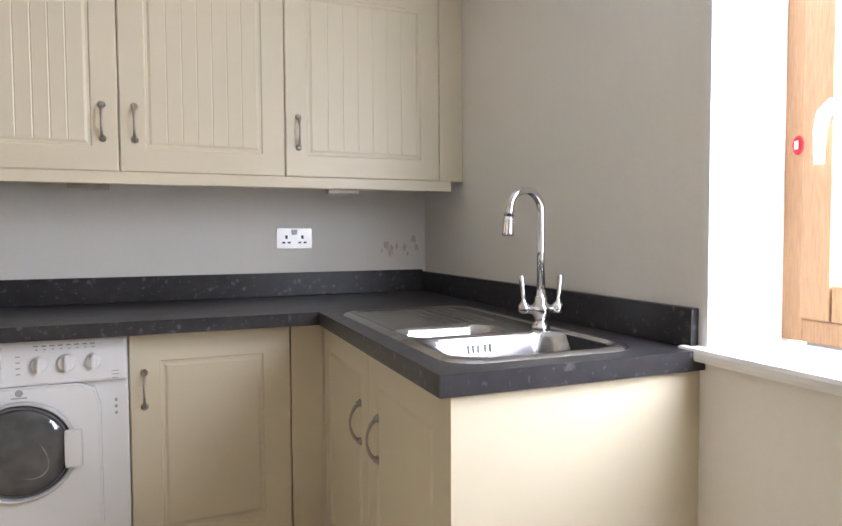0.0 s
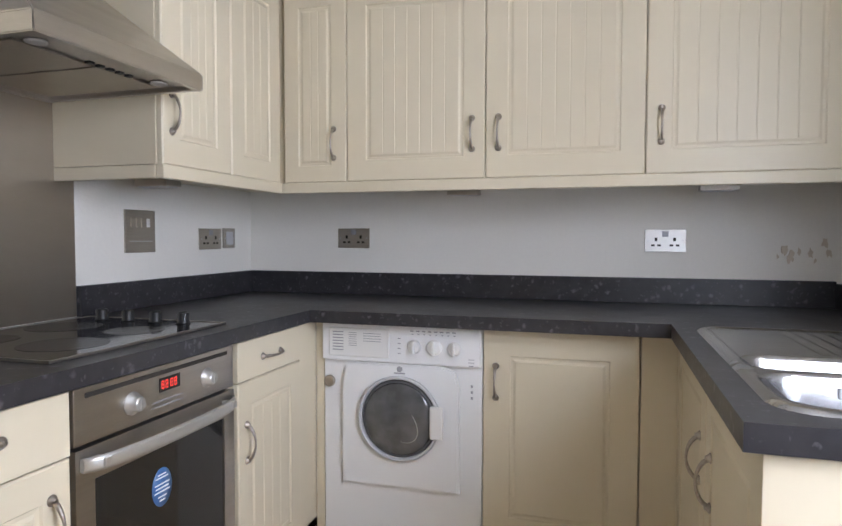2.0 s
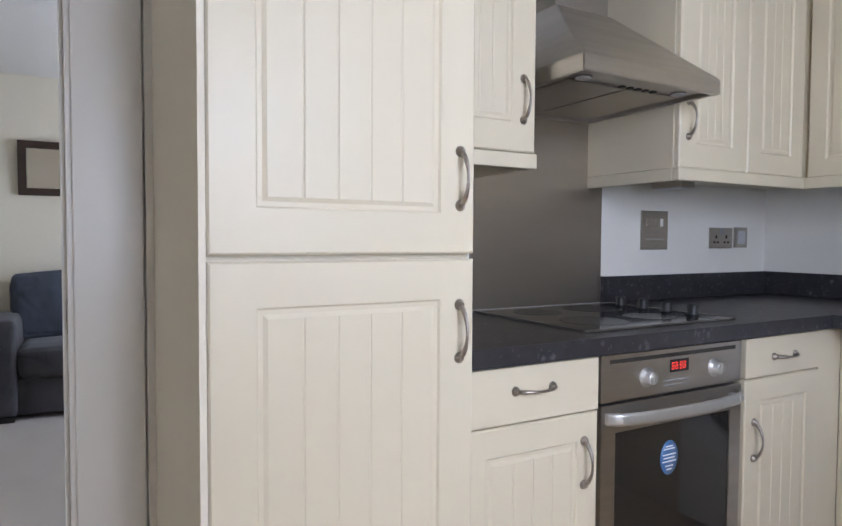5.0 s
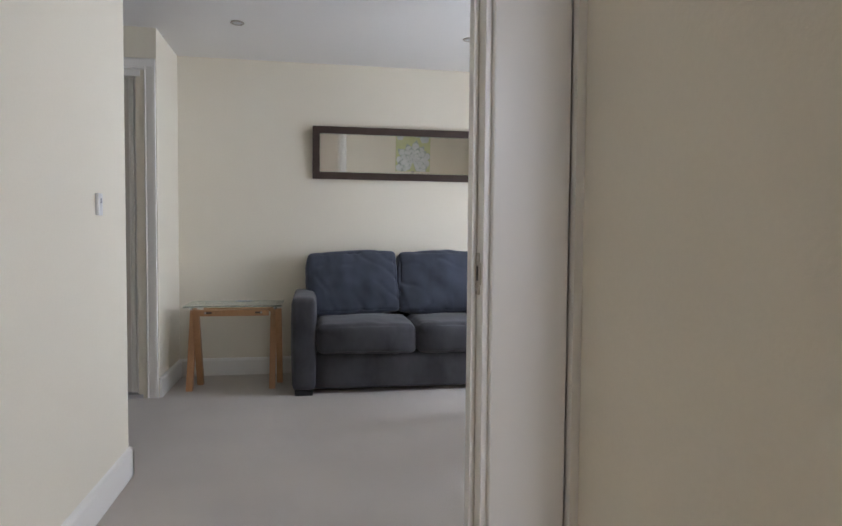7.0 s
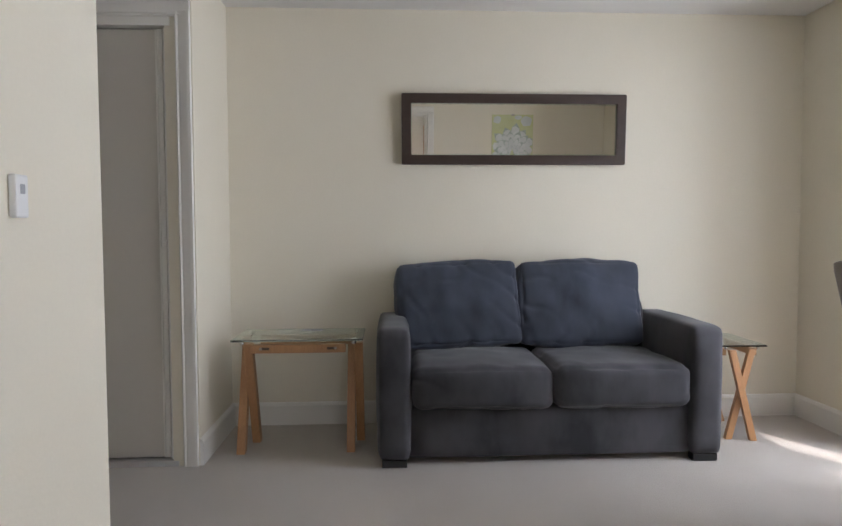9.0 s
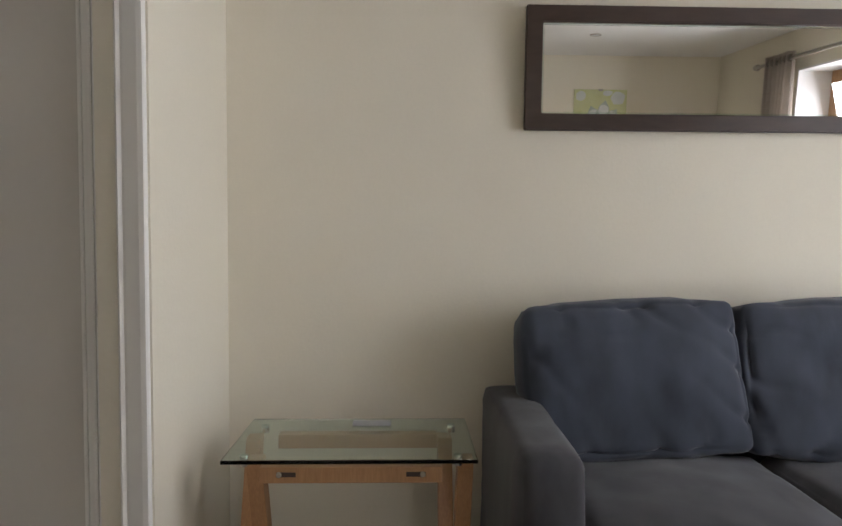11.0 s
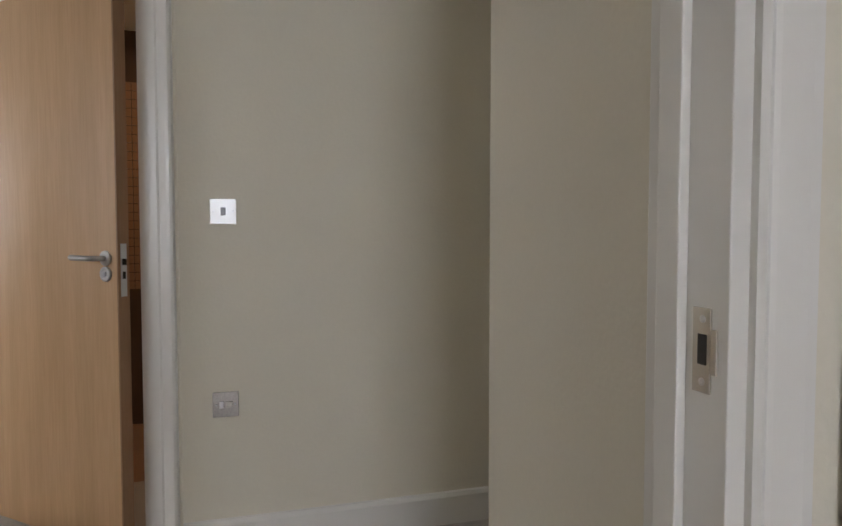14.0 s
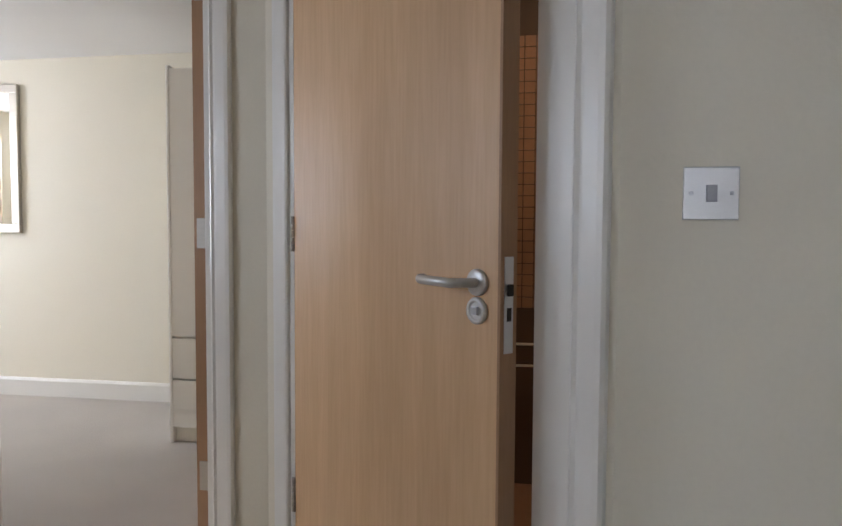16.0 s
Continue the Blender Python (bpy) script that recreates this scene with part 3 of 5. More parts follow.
# unseen casement, added to close the fill lamp's opening
casement("fill_opening_window", pose(0.04, -6.2, 0.9, 0, 0, -90), 1.30, 1.10)
casement("window_3", pose(2.95, -8.4, 0.9, 0, 0, -90), 0.95, 1.15)

# a brick house across the way, with its windows
hs = thing("brick_house", "red brick house with white windows across the street", "house")
part("wall", B(-13, 13.0, -3.0, 12, 17.0, 5.2), M_BRICK, hs)
bm = bmesh.new()
prism(bm, [(-13.3, 12.7), (12.3, 12.7), (12.3, 17.3), (-13.3, 17.3)], 5.2, 5.45)
part("roof", bm, material("slate_roof", (0.09, 0.09, 0.10), 0.8, grain=0.5, scale=6), hs)
for ix in range(7):
    for iz in (-1.6, 1.2):
        x = -11.6 + ix * 3.3
        wf = bmesh.new()
        for b in ((x, iz, x + 0.09, iz + 1.5), (x + 1.41, iz, x + 1.5, iz + 1.5), (x + 0.09, iz, x + 1.41, iz + 0.09), (x + 0.09, iz + 1.41, x + 1.41, iz + 1.5), (x + 0.71, iz + 0.09, x + 0.79, iz + 1.41)):
            box(wf, b[0], 12.90, b[1], b[2], 13.02, b[3])
        w = part("window", wf, M_WPLASTIC, hs)
        part("pane", B(x + 0.09, 12.95, iz + 0.09, x + 1.41, 12.97, iz + 1.41), M_OVENGLASS, w)

# ---- kitchen ----


def bow_handle(parent, m, name="handle", length=0.106):
    """A pewter bow handle with two round feet; local z is its length, y its stand-off."""
    bm = bmesh.new()
    h = length / 2
    pts, rad = [], []
    for k in range(13):
        a = k / 12
        z = -h + length * a
        pts.append(m @ Vector((0, 0.030 * math.sin(math.pi * a) ** 0.55 if 0 < a < 1 else 0, z)))
        rad.append(0.0042 + 0.0012 * math.cos(2 * math.pi * a))
    tube(bm, pts, rad, 8)
    for z in (-h, h):
        lathe(bm, [(0.0115, 0), (0.0115, 0.002), (0.009, 0.005), (0.006, 0.008), (0.0045, 0.012)], m @ Vector((0, 0, z)), m.to_3x3() @ Vector((0, 1, 0)), 12)
    return part(name, bm, M_PEWTER, parent, "pewter bow handle")


def panel_door(parent, m, w, h, name="door", boards=5, border=0.075, thick=0.019, arch=False):
    """A foil-wrapped door with a routed border and tongue-and-groove boards. Local x: width, z: height, front at y = 0."""
    bm = bmesh.new()
    e = 0.004
    V = lambda x, y, z: bm.verts.new(m @ Vector((x, y, z)))
    loops = []
    b = border
    for inset, y in ((0, -thick), (0, -e), (e, 0), (b, 0), (b + 0.004, -0.0045), (b + 0.012, -0.0045), (b + 0.020, -0.001)):
        loops.append([V(inset, y, inset), V(w - inset, y, inset), V(w - inset, y, h - inset), V(inset, y, h - inset)])
    bm.faces.new(loops[0])
    for a, c in zip(loops, loops[1:]):
        for k in range(4):
            bm.faces.new((a[k], a[(k + 1) % 4], c[(k + 1) % 4], c[k]))
    i0 = b + 0.020
    xs = [(i0, -0.001)]
    bw = (w - 2 * i0) / boards
    for k in range(1, boards):
        x = i0 + bw * k
        xs += [(x - 0.003, -0.001), (x, -0.0025), (x + 0.003, -0.001)]
    xs.append((w - i0, -0.001))
    low, high = [loops[-1][0]] + [V(x, y, i0) for x, y in xs[1:-1]] + [loops[-1][1]], [loops[-1][3]] + [V(x, y, h - i0) for x, y in xs[1:-1]] + [loops[-1][2]]
    for k in range(len(xs) - 1):
        bm.faces.new((low[k], low[k + 1], high[k + 1], high[k]))
    return part(name, bm, M_CREAM, parent)


def plain_front(parent, m, w, h, name="drawer_front", thick=0.019):
    return part(name, box(bmesh.new(), 0, -thick, 0, w, 0, h, bevel=0.003, m=m), M_CREAM, parent)


FACE_BACK = lambda x, y, z: pose(x, y, z, 0, 0, 180)      # fronts that look along -y; local x runs to -x
FACE_LEFT = lambda x, y, z: pose(x, y, z, 0, 0, -90)      # fronts that look along +x; local x runs to -y
FACE_RIGHT = lambda x, y, z: pose(x, y, z, 0, 0, 90)      # fronts that look along -x; local x runs to +y
GAP = 0.0015
UB, UT = 1.374, 2.085
BB, BT = 0.15, 0.868


def at(m, x, z):
    return m @ Matrix.Translation((x, 0.0, z))


def cabinet(name, label, body, group):
    c = thing(name, label, "cabinet", group)
    part("body", B(*body, bevel=0.001), M_CREAM, c)
    return c


# wall units on the back wall
YU, XU = -0.405, 0.392
spans = [(0.659, 1.177, "hi"), (1.177, 1.70, "lo"), (1.70, 2.285, "lo")]
for x0, x1, side in spans:
    c = cabinet("wall_cabinet", "cream wall cupboard with a tongue-and-groove door", (x0 + 0.001, YU + 0.021, UB, x1 - 0.001, -0.001, UT), "kitchen wall cupboards")
    m = FACE_BACK(x1 - GAP, YU, UB)
    w = x1 - x0 - 2 * GAP
    panel_door(c, m, w, UT - UB, boards=7)
    bow_handle(c, at(m, w - 0.045 if side == "lo" else 0.045, 0.155))
c = cabinet("corner_wall_cabinet", "cream corner wall cupboard with a folding door", (0.001, YU + 0.021, UB, 0.658, -0.001, UT), "kitchen wall cupboards")
m = FACE_BACK(0.659 - GAP, YU, UB)
panel_door(c, m, 0.659 - XU - 0.012, UT - UB, boards=3, border=0.06)
bow_handle(c, at(m, 0.050, 0.142))
m = FACE_LEFT(XU, YU - 0.012, UB)
panel_door(c, m, 0.735 - 0.417 - 2 * GAP, UT - UB, boards=3, border=0.07)
part("side_body", B(0.001, -0.735, UB, XU - 0.021, YU + 0.0205, UT, bevel=0.001), M_CREAM, c)
c = cabinet("wall_cabinet", "cream wall cupboard beside the cooker hood", (0.001, -1.072, UB, XU - 0.021, -0.736, UT), "kitchen wall cupboards")
m = FACE_LEFT(XU, -0.735 - GAP, UB)
panel_door(c, m, 0.335 - 2 * GAP, UT - UB, boards=4)
bow_handle(c, at(m, 0.335 - 0.042, 0.148))
c = cabinet("wall_cabinet", "cream narrow wall cupboard between hood and fridge", (0.001, -1.983, UB + 0.001, XU - 0.021, -1.628, UT), "kitchen wall cupboards")
m = FACE_LEFT(XU, -1.628 - GAP, UB + 0.001)
panel_door(c, m, 0.355 - 2 * GAP, UT - UB - 0.001, boards=4)
bow_handle(c, at(m, 0.040, 0.135))
solid("wall_cabinet_filler", B(2.286, YU + 0.004, UB, 2.384, -0.001, UT, bevel=0.001), M_CREAM, "cream filler strip closing the wall units", "filler panel")
# light pelmets and cornice


def rail(name, boxes, label, category):
    bm = bmesh.new()
    for b in boxes:
        box(bm, *b, bevel=0.004)
    return solid(name, bm, M_CREAM, label, category)


rail("pelmet", [(XU - 0.03, YU - 0.004, 1.334, 2.332, YU + 0.018, UB - 0.001)], "cream light pelmet under the wall cupboards", "pelmet")
rail("pelmet", [(XU - 0.022, -1.072, 1.334, XU + 0.004, YU - 0.0045, UB - 0.001), (0.002, -1.072, 1.334, XU - 0.023, -1.053, UB - 0.001)], "cream light pelmet returning to the side wall", "pelmet")
rail("pelmet", [(XU - 0.022, -1.983, 1.334, XU - 0.002, -1.62, UB - 0.0005), (0.002, -1.638, 1.334, XU - 0.023, -1.62, UB - 0.0005)], "cream light pelmet under the narrow cupboard", "pelmet")
for b in ((0.40, YU - 0.030, 2.385, -0.001), (0.001, -1.10, XU + 0.030, YU - 0.031), (0.001, -1.983, XU + 0.030, -1.60)):
    bm = bmesh.new()
    box(bm, b[0], b[1], UT + 0.001, b[2], b[3], UT + 0.03, bevel=0.008)
    box(bm, b[0] + 0.0, b[1] - 0.018 if b[0] > 0.1 else b[1], UT + 0.031, b[2] if b[0] > 0.1 else b[2] + 0.018, b[3], UT + 0.05, bevel=0.006)
    solid("cornice", bm, M_CREAM, "cream moulded cornice on the wall cupboards", "cornice")
for x, y, w, d in ((1.01, -0.28, 0.12, 0.05), (1.88, -0.28, 0.12, 0.05), (0.17, -0.93, 0.12, 0.07)):
    lamp_bar = thing("under_cabinet_light", "slim steel light under the wall cupboards", "cabinet light", "under-cabinet lights")
    part("housing", B(x, y, 1.326, x + w, y + d, UB - 0.0005, bevel=0.003), M_SATIN, lamp_bar)
    part("diffuser", B(x + 0.008, y + 0.008, 1.3235, x + w - 0.008, y + d - 0.008, 1.3258, bevel=0.0008), M_GREYPL, lamp_bar)

# base units, back run
YB = -0.515
c = cabinet("base_cabinet", "cream base cupboard with a panelled door", (1.195, YB + 0.021, 0.15, 1.69, -0.02, BT), "kitchen base cupboards")
m = FACE_BACK(1.69 - GAP, YB, BB)
panel_door(c, m, 0.495 - 2 * GAP, BT - BB, boards=1, border=0.088)
bow_handle(c, at(m, 0.495 - 0.045, 0.542))
solid("corner_post", box(B(1.692, YB + 0.004, 0.15, 1.7985, YB + 0.05, BT), 1.7985, -0.5305, 0.15, 1.85, YB + 0.05, BT), M_CREAM, "cream corner post between base cupboards", "filler panel")
# base units, sink run
XR = 1.80
c = cabinet("sink_cabinet", "cream sink cupboard with two panelled doors", (XR + 0.021, -1.568, 0.15, 2.383, -0.53, 0.70), "kitchen base cupboards")
for y0, y1, hs_ in ((-1.055, -0.53, "lo"), (-1.57, -1.055, "hi")):
    m = FACE_RIGHT(XR, y0 + GAP, BB)
    w = y1 - y0 - 2 * GAP
    panel_door(c, m, w, BT - BB, boards=1, border=0.07)
    bow_handle(c, at(m, 0.077 if hs_ == "lo" else w - 0.078, 0.505))
solid("end_panel", B(XR - 0.004, -1.590, 0.0, 2.384, -1.572, BT + 0.003, bevel=0.001), M_CREAM, "plain cream end panel of the sink run", "end panel")
# base units, hob run
XL = 0.588
c = cabinet("drawer_cabinet", "cream base cupboard with a drawer over a door", (0.02, -1.014, 0.15, XL - 0.021, -0.64, BT), "kitchen base cupboards")
m = FACE_LEFT(XL, -0.64 - GAP, 0.752)
plain_front(c, m, 0.374 - 2 * GAP, BT - 0.752)
hm = at(m, 0.185, 0.055) @ pose(0, 0, 0, 0, 90, 0)
bow_handle(c, hm)
m = FACE_LEFT(XL, -0.64 - GAP, BB)
panel_door(c, m, 0.374 - 2 * GAP, 0.748 - BB, boards=4, border=0.065)
bow_handle(c, at(m, 0.374 - 0.045, 0.42))
solid("corner_post", B(XL - 0.05, -0.638, 0.15, XL - 0.004, YB + 0.003, BT, bevel=0.001), M_CREAM, "cream corner post between base cupboards", "filler panel")
c = cabinet("drawer_cabinet", "cream base cupboard with a drawer over a door", (0.02, -1.982, 0.15, XL - 0.021, -1.585, BT), "kitchen base cupboards")
m = FACE_LEFT(XL, -1.585 - GAP, 0.741)
plain_front(c, m, 0.397 - 2 * GAP, BT - 0.741)
bow_handle(c, at(m, 0.197, 0.072) @ pose(0, 0, 0, 0, 90, 0))
m = FACE_LEFT(XL, -1.585 - GAP, BB)
panel_door(c, m, 0.397 - 2 * GAP, 0.737 - BB, boards=4, border=0.065)
bow_handle(c, at(m, 0.045, 0.468))
for b in ((1.195, -0.47, 1.86, -0.45), (1.86, -1.57, 1.88, -0.45), (0.50, -1.98, 0.52, -0.46)):
    solid("plinth", B(b[0], b[1], 0.0, b[2], b[3], 0.148), M_CREAM, "cream plinth under the base cupboards", "plinth")

# worktop in one piece round three sides
WT = 0.918
bm = bmesh.new()
T0 = WT - 0.042
SX0, SX1, SY0, SY1 = 1.86, 2.235, -1.50, -0.69
slab(bm, [0.002, 0.61, 1.768, SX0, SX1, 2.383], [-1.983, -1.605, SY0, SY1, -0.61, -0.002],
     lambda x, y: x < 0.61 or y > -0.61 or (x > 1.768 and y > -1.605 and not (SX0 < x < SX1 and SY0 < y < SY1)), T0, WT)
solid("worktop", bm, M_WORKTOP, "black speckled laminate worktop on three sides", "worktop")
bm = bmesh.new()
box(bm, 0.022, -0.022, WT + 0.001, 2.363, -0.001, WT + 0.097, bevel=0.002)
solid("upstand", bm, M_WORKTOP, "black speckled upstand along the wall", "upstand")
bm = bmesh.new()
box(bm, 0.001, -0.995, WT + 0.001, 0.0215, -0.001, WT + 0.0972, bevel=0.002)
solid("upstand", bm, M_WORKTOP, "black speckled upstand along the wall", "upstand")
solid("upstand", B(0.001, -1.983, WT + 0.001, 0.0215, -1.58, WT + 0.105, bevel=0.002), M_WORKTOP, "black speckled upstand along the wall", "upstand")
solid("upstand", B(2.3635, -1.585, WT + 0.001, 2.384, -0.001, WT + 0.088, bevel=0.002), M_WORKTOP, "black speckled upstand along the wall", "upstand")

# sink: a pressed sheet with drainer grooves and two bowls
snk = thing("sink", "stainless steel sink with bowl, half bowl and drainer", "sink")


def sink_height(x, y):
    def inside(x0, x1, y0, y1, r):
        dx, dy = max(x0 + r - x, x - x1 + r), max(y0 + r - y, y - y1 + r)
        return r - (math.hypot(max(dx, 0), max(dy, 0)) + min(max(dx, dy), 0))
    z = 0.0
    d = min(max((inside(1.822, 2.272, -1.545, -0.655, 0.07)) / 0.014, -1), 1)
    rim = 0.006 * math.sin(max(d, 0) * math.pi * 0.5)
    if d < 0.02:
        return -0.004
    z += rim
    if inside(1.845, 2.25, -1.52, -0.68, 0.06) > 0.004:
        z -= 0.003
    for x0, x1, y0, y1, dep, r in ((1.842, 2.245, -1.526, -1.262, 0.155, 0.085), (1.850, 2.125, -1.238, -1.085, 0.085, 0.06)):
        k = inside(x0, x1, y0, y1, r) / 0.036
        if k > 0:
            k = min(k, 1.0)
            z -= dep * (k * k * (3 - 2 * k)) ** 0.7
    if -1.05 < y < -0.72 and 2.02 < x < 2.20:
        fade = min(1, (x - 2.02) / 0.01, (2.20 - x) / 0.01, (y + 1.05) / 0.03, (-0.72 - y) / 0.03)
        z -= 0.0055 * fade * max(0.0, math.sin((x - 2.02) * 2 * math.pi / 0.036))
    return z


bm = bmesh.new()
NX, NY = 92, 180
grid = [[bm.verts.new((1.818 + 0.458 * i / NX, -1.549 + 0.898 * j / NY, WT + 0.0015 + sink_height(1.818 + 0.458 * i / NX, -1.549 + 0.898 * j / NY))) for j in range(NY + 1)] for i in range(NX + 1)]
for i in range(NX):
    for j in range(NY):
        q = (grid[i][j], grid[i + 1][j], grid[i + 1][j + 1], grid[i][j + 1])
        if max(v.co.z for v in q) > WT - 0.0015 or min(v.co.z for v in q) < WT - 0.004:
            bm.faces.new(q).smooth = True
bmesh.ops.delete(bm, geom=[v for v in bm.verts if not v.link_faces], context="VERTS")
part("bowl_sheet", bm, M_SINK, snk)
bm = bmesh.new()
for x in (1.985, 1.998, 2.011, 2.030, 2.043):
    box(bm, x, -1.273, WT - 0.036, x + 0.0045, -1.269, WT - 0.016)
part("overflow", bm, M_PRINT, snk, "slotted overflow grille")
for y, z in ((-1.365, 0.1525), (-1.145, 0.0825)):
    bm = bmesh.new()
    lathe(bm, [(0.038, 0), (0.040, 0.003), (0.030, 0.004), (0.012, 0.002)], (2.02, y, WT - z), (0, 0, 1), 20)
    part("drain", bm, M_CHROME, snk, "round plughole")
# tap
TX, TY = 2.217, -1.225
tap = thing("mixer_tap", "chrome swan-neck mixer tap with two levers", "tap", m=pose(TX, TY, WT + 0.005))
bm = bmesh.new()
lathe(bm, [(0.024, 0), (0.025, 0.004), (0.019, 0.010), (0.014, 0.020), (0.017, 0.030), (0.024, 0.040), (0.027, 0.050), (0.024, 0.060), (0.015, 0.070), (0.017, 0.078), (0.012, 0.084), (0.011, 0.10)], (0, 0, 0))
tube(bm, [(-0.04, 0.012, 0.05), (0.04, -0.012, 0.05)], 0.011, 12)
part("tap_body", bm, M_CHROME, tap)
bm = bmesh.new()
R = 0.052
pts = [(0, 0, 0.095), (0, 0, 0.20), (0, 0, 0.303)] + [(-R + R * math.cos(a), 0.02 * (1 - math.cos(a)) * -0.5, 0.303 + R * math.sin(a)) for a in (math.pi * k / 12 for k in range(1, 12))] + [(-2 * R, -0.02, 0.303), (-2 * R - 0.002, -0.02, 0.29)]
tube(bm, pts, [0.0105] * (len(pts) - 2) + [0.0115, 0.013], 14)
lathe(bm, [(0.0125, 0.0), (0.0135, 0.012), (0.015, 0.04), (0.0155, 0.046), (0.013, 0.05)], (-2 * R - 0.002, -0.02, 0.29), (-0.05, 0, -1), 16)
part("spout", bm, M_CHROME, tap)
for s in (-1, 1):
    bm = bmesh.new()
    p = Vector((0.042 * s, -0.0126 * s, 0.05))
    lathe(bm, [(0.013, -0.010), (0.016, 0.0), (0.014, 0.012), (0.006, 0.02), (0.005, 0.03), (0.0075, 0.085), (0.006, 0.089)], p, (0.10 * s, 0, 1), 14)
    part("tap_lever", bm, M_CHROME, tap)

# tall fridge housing
fr = thing("fridge_housing", "cream tall housing with two panelled fridge doors", "fridge")
part("body", B(0.002, -2.500, 0.0, 0.618, -1.987, 2.16, bevel=0.001), M_CREAM, fr)
for z0, z1, hz in ((0.12, 1.110, 0.967), (1.121, 2.155, 1.268)):
    m = FACE_LEFT(0.642, -1.987, z0)
    d = panel_door(fr, m, 0.513, z1 - z0, boards=5, border=0.078)
    bow_handle(d, at(m, 0.034, hz - z0))

# cooker hood with chimney
hd = thing("cooker_hood", "brushed steel chimney cooker hood", "cooker hood")
HY0, HY1, HX, HZ = -1.60, -1.080, 0.535, 1.562
bm = bmesh.new()
lo = [(0.004, HY0), (HX, HY0), (HX, HY1), (0.004, HY1)]
cy0, cy1, cx = -1.46, -1.245, 0.27
hi = [(0.004, cy0), (cx, cy0), (cx, cy1), (0.004, cy1)]
rings = [[bm.verts.new((x, y, z)) for x, y in o] for o, z in ((lo, HZ), (lo, HZ + 0.042), (hi, HZ + 0.27))]
for a, b in zip(rings, rings[1:]):
    for k in range(4):
        bm.faces.new((a[k], a[(k + 1) % 4], b[(k + 1) % 4], b[k]))
ins = [bm.verts.new((x, y, HZ)) for x, y in ((0.03, HY0 + 0.02), (HX - 0.02, HY0 + 0.02), (HX - 0.02, HY1 - 0.02), (0.03, HY1 - 0.02))]
ins2 = [bm.verts.new((v.co.x, v.co.y, HZ + 0.012)) for v in ins]
for k in range(4):
    bm.faces.new((rings[0][k], rings[0][(k + 1) % 4], ins[(k + 1) % 4], ins[k]))
    bm.faces.new((ins[k], ins[(k + 1) % 4], ins2[(k + 1) % 4], ins2[k]))
bm.faces.new(ins2)
bm.faces.new(rings[2][::-1])
bmesh.ops.bevel(bm, geom=[e for e in bm.edges if e.calc_length() > 0.03 and all(v.co.z > HZ - 0.001 for v in e.verts)], offset=0.0025, segments=2, affect="EDGES")
part("canopy", bm, M_STEEL, hd)
part("chimney", B(0.004, cy0 + 0.004, HZ + 0.271, cx - 0.004, cy1 - 0.004, CEIL - 0.002, bevel=0.002), M_STEEL, hd)
for y0, y1 in ((HY0 + 0.05, -1.345), (-1.335, HY1 - 0.05)):
    part("grease_filter", B(0.06, y0, HZ + 0.006, 0.425, y1, HZ + 0.0115, bevel=0.001), M_SATIN, hd)
bm = bmesh.new()
for k in range(5):
    box(bm, 0.455, -1.40 + k * 0.03, HZ - 0.004, 0.47, -1.385 + k * 0.03, HZ + 0.002, bevel=0.001)
part("switch_button", bm, M_BLACK, hd)
for y in (-1.52, -1.155):
    bm = bmesh.new()
    lathe(bm, [(0.022, 0), (0.022, 0.004), (0.016, 0.006)], (0.452, y, HZ + 0.011), (0, 0, -1), 18)
    part("hood_lamp", bm, M_GREYPL, hd)
solid("splashback", B(0.001, -1.575, WT + 0.003, 0.007, -1.0, 1.60, bevel=0.001), M_SPLASH, "brushed steel splashback behind the hob", "splashback")

# hob
M_ZONE = material("etched_zone_ring", (0.03, 0.03, 0.032), 0.25, grain=0.4, scale=60)
hob = thing("hob", "black ceramic hob with four control knobs", "hob")
part("glass_plate", B(0.060, -1.582, WT + 0.0015, 0.535, -1.003, WT + 0.0055, bevel=0.0015), M_BLACKGLASS, hob)
bm = bmesh.new()
for b in ((0.054, -1.588, 0.541, -1.583), (0.054, -1.002, 0.541, -0.997), (0.054, -1.583, 0.059, -1.002), (0.536, -1.583, 0.541, -1.002)):
    box(bm, b[0], b[1], WT + 0.001, b[2], b[3], WT + 0.007)
part("steel_rim", bm, M_STEEL, hob)
for x, y, r in ((0.17, -1.43, 0.075), (0.40, -1.42, 0.095), (0.17, -1.20, 0.095), (0.40, -1.20, 0.075)):
    bm = bmesh.new()
    lathe(bm, [(r, 0), (r, 0.0003), (r - 0.002, 0.0004), (r - 0.004, 0.0001)], (x, y, WT + 0.0056), (0, 0, 1), 40)
    part("cooking_zone", bm, M_ZONE, hob)
for k in range(4):
    bm = bmesh.new()
    lathe(bm, [(0.019, 0), (0.0195, 0.004), (0.0165, 0.008), (0.0175, 0.028), (0.0145, 0.031)], (0.150 + k * 0.095, -1.048, WT + 0.0055), (0, 0, 1), 18)
    box(bm, 0.147 + k * 0.095, -1.062, WT + 0.035, 0.153 + k * 0.095, -1.034, WT + 0.039, bevel=0.001)
    part("control_knob", bm, M_BLACK, hob)

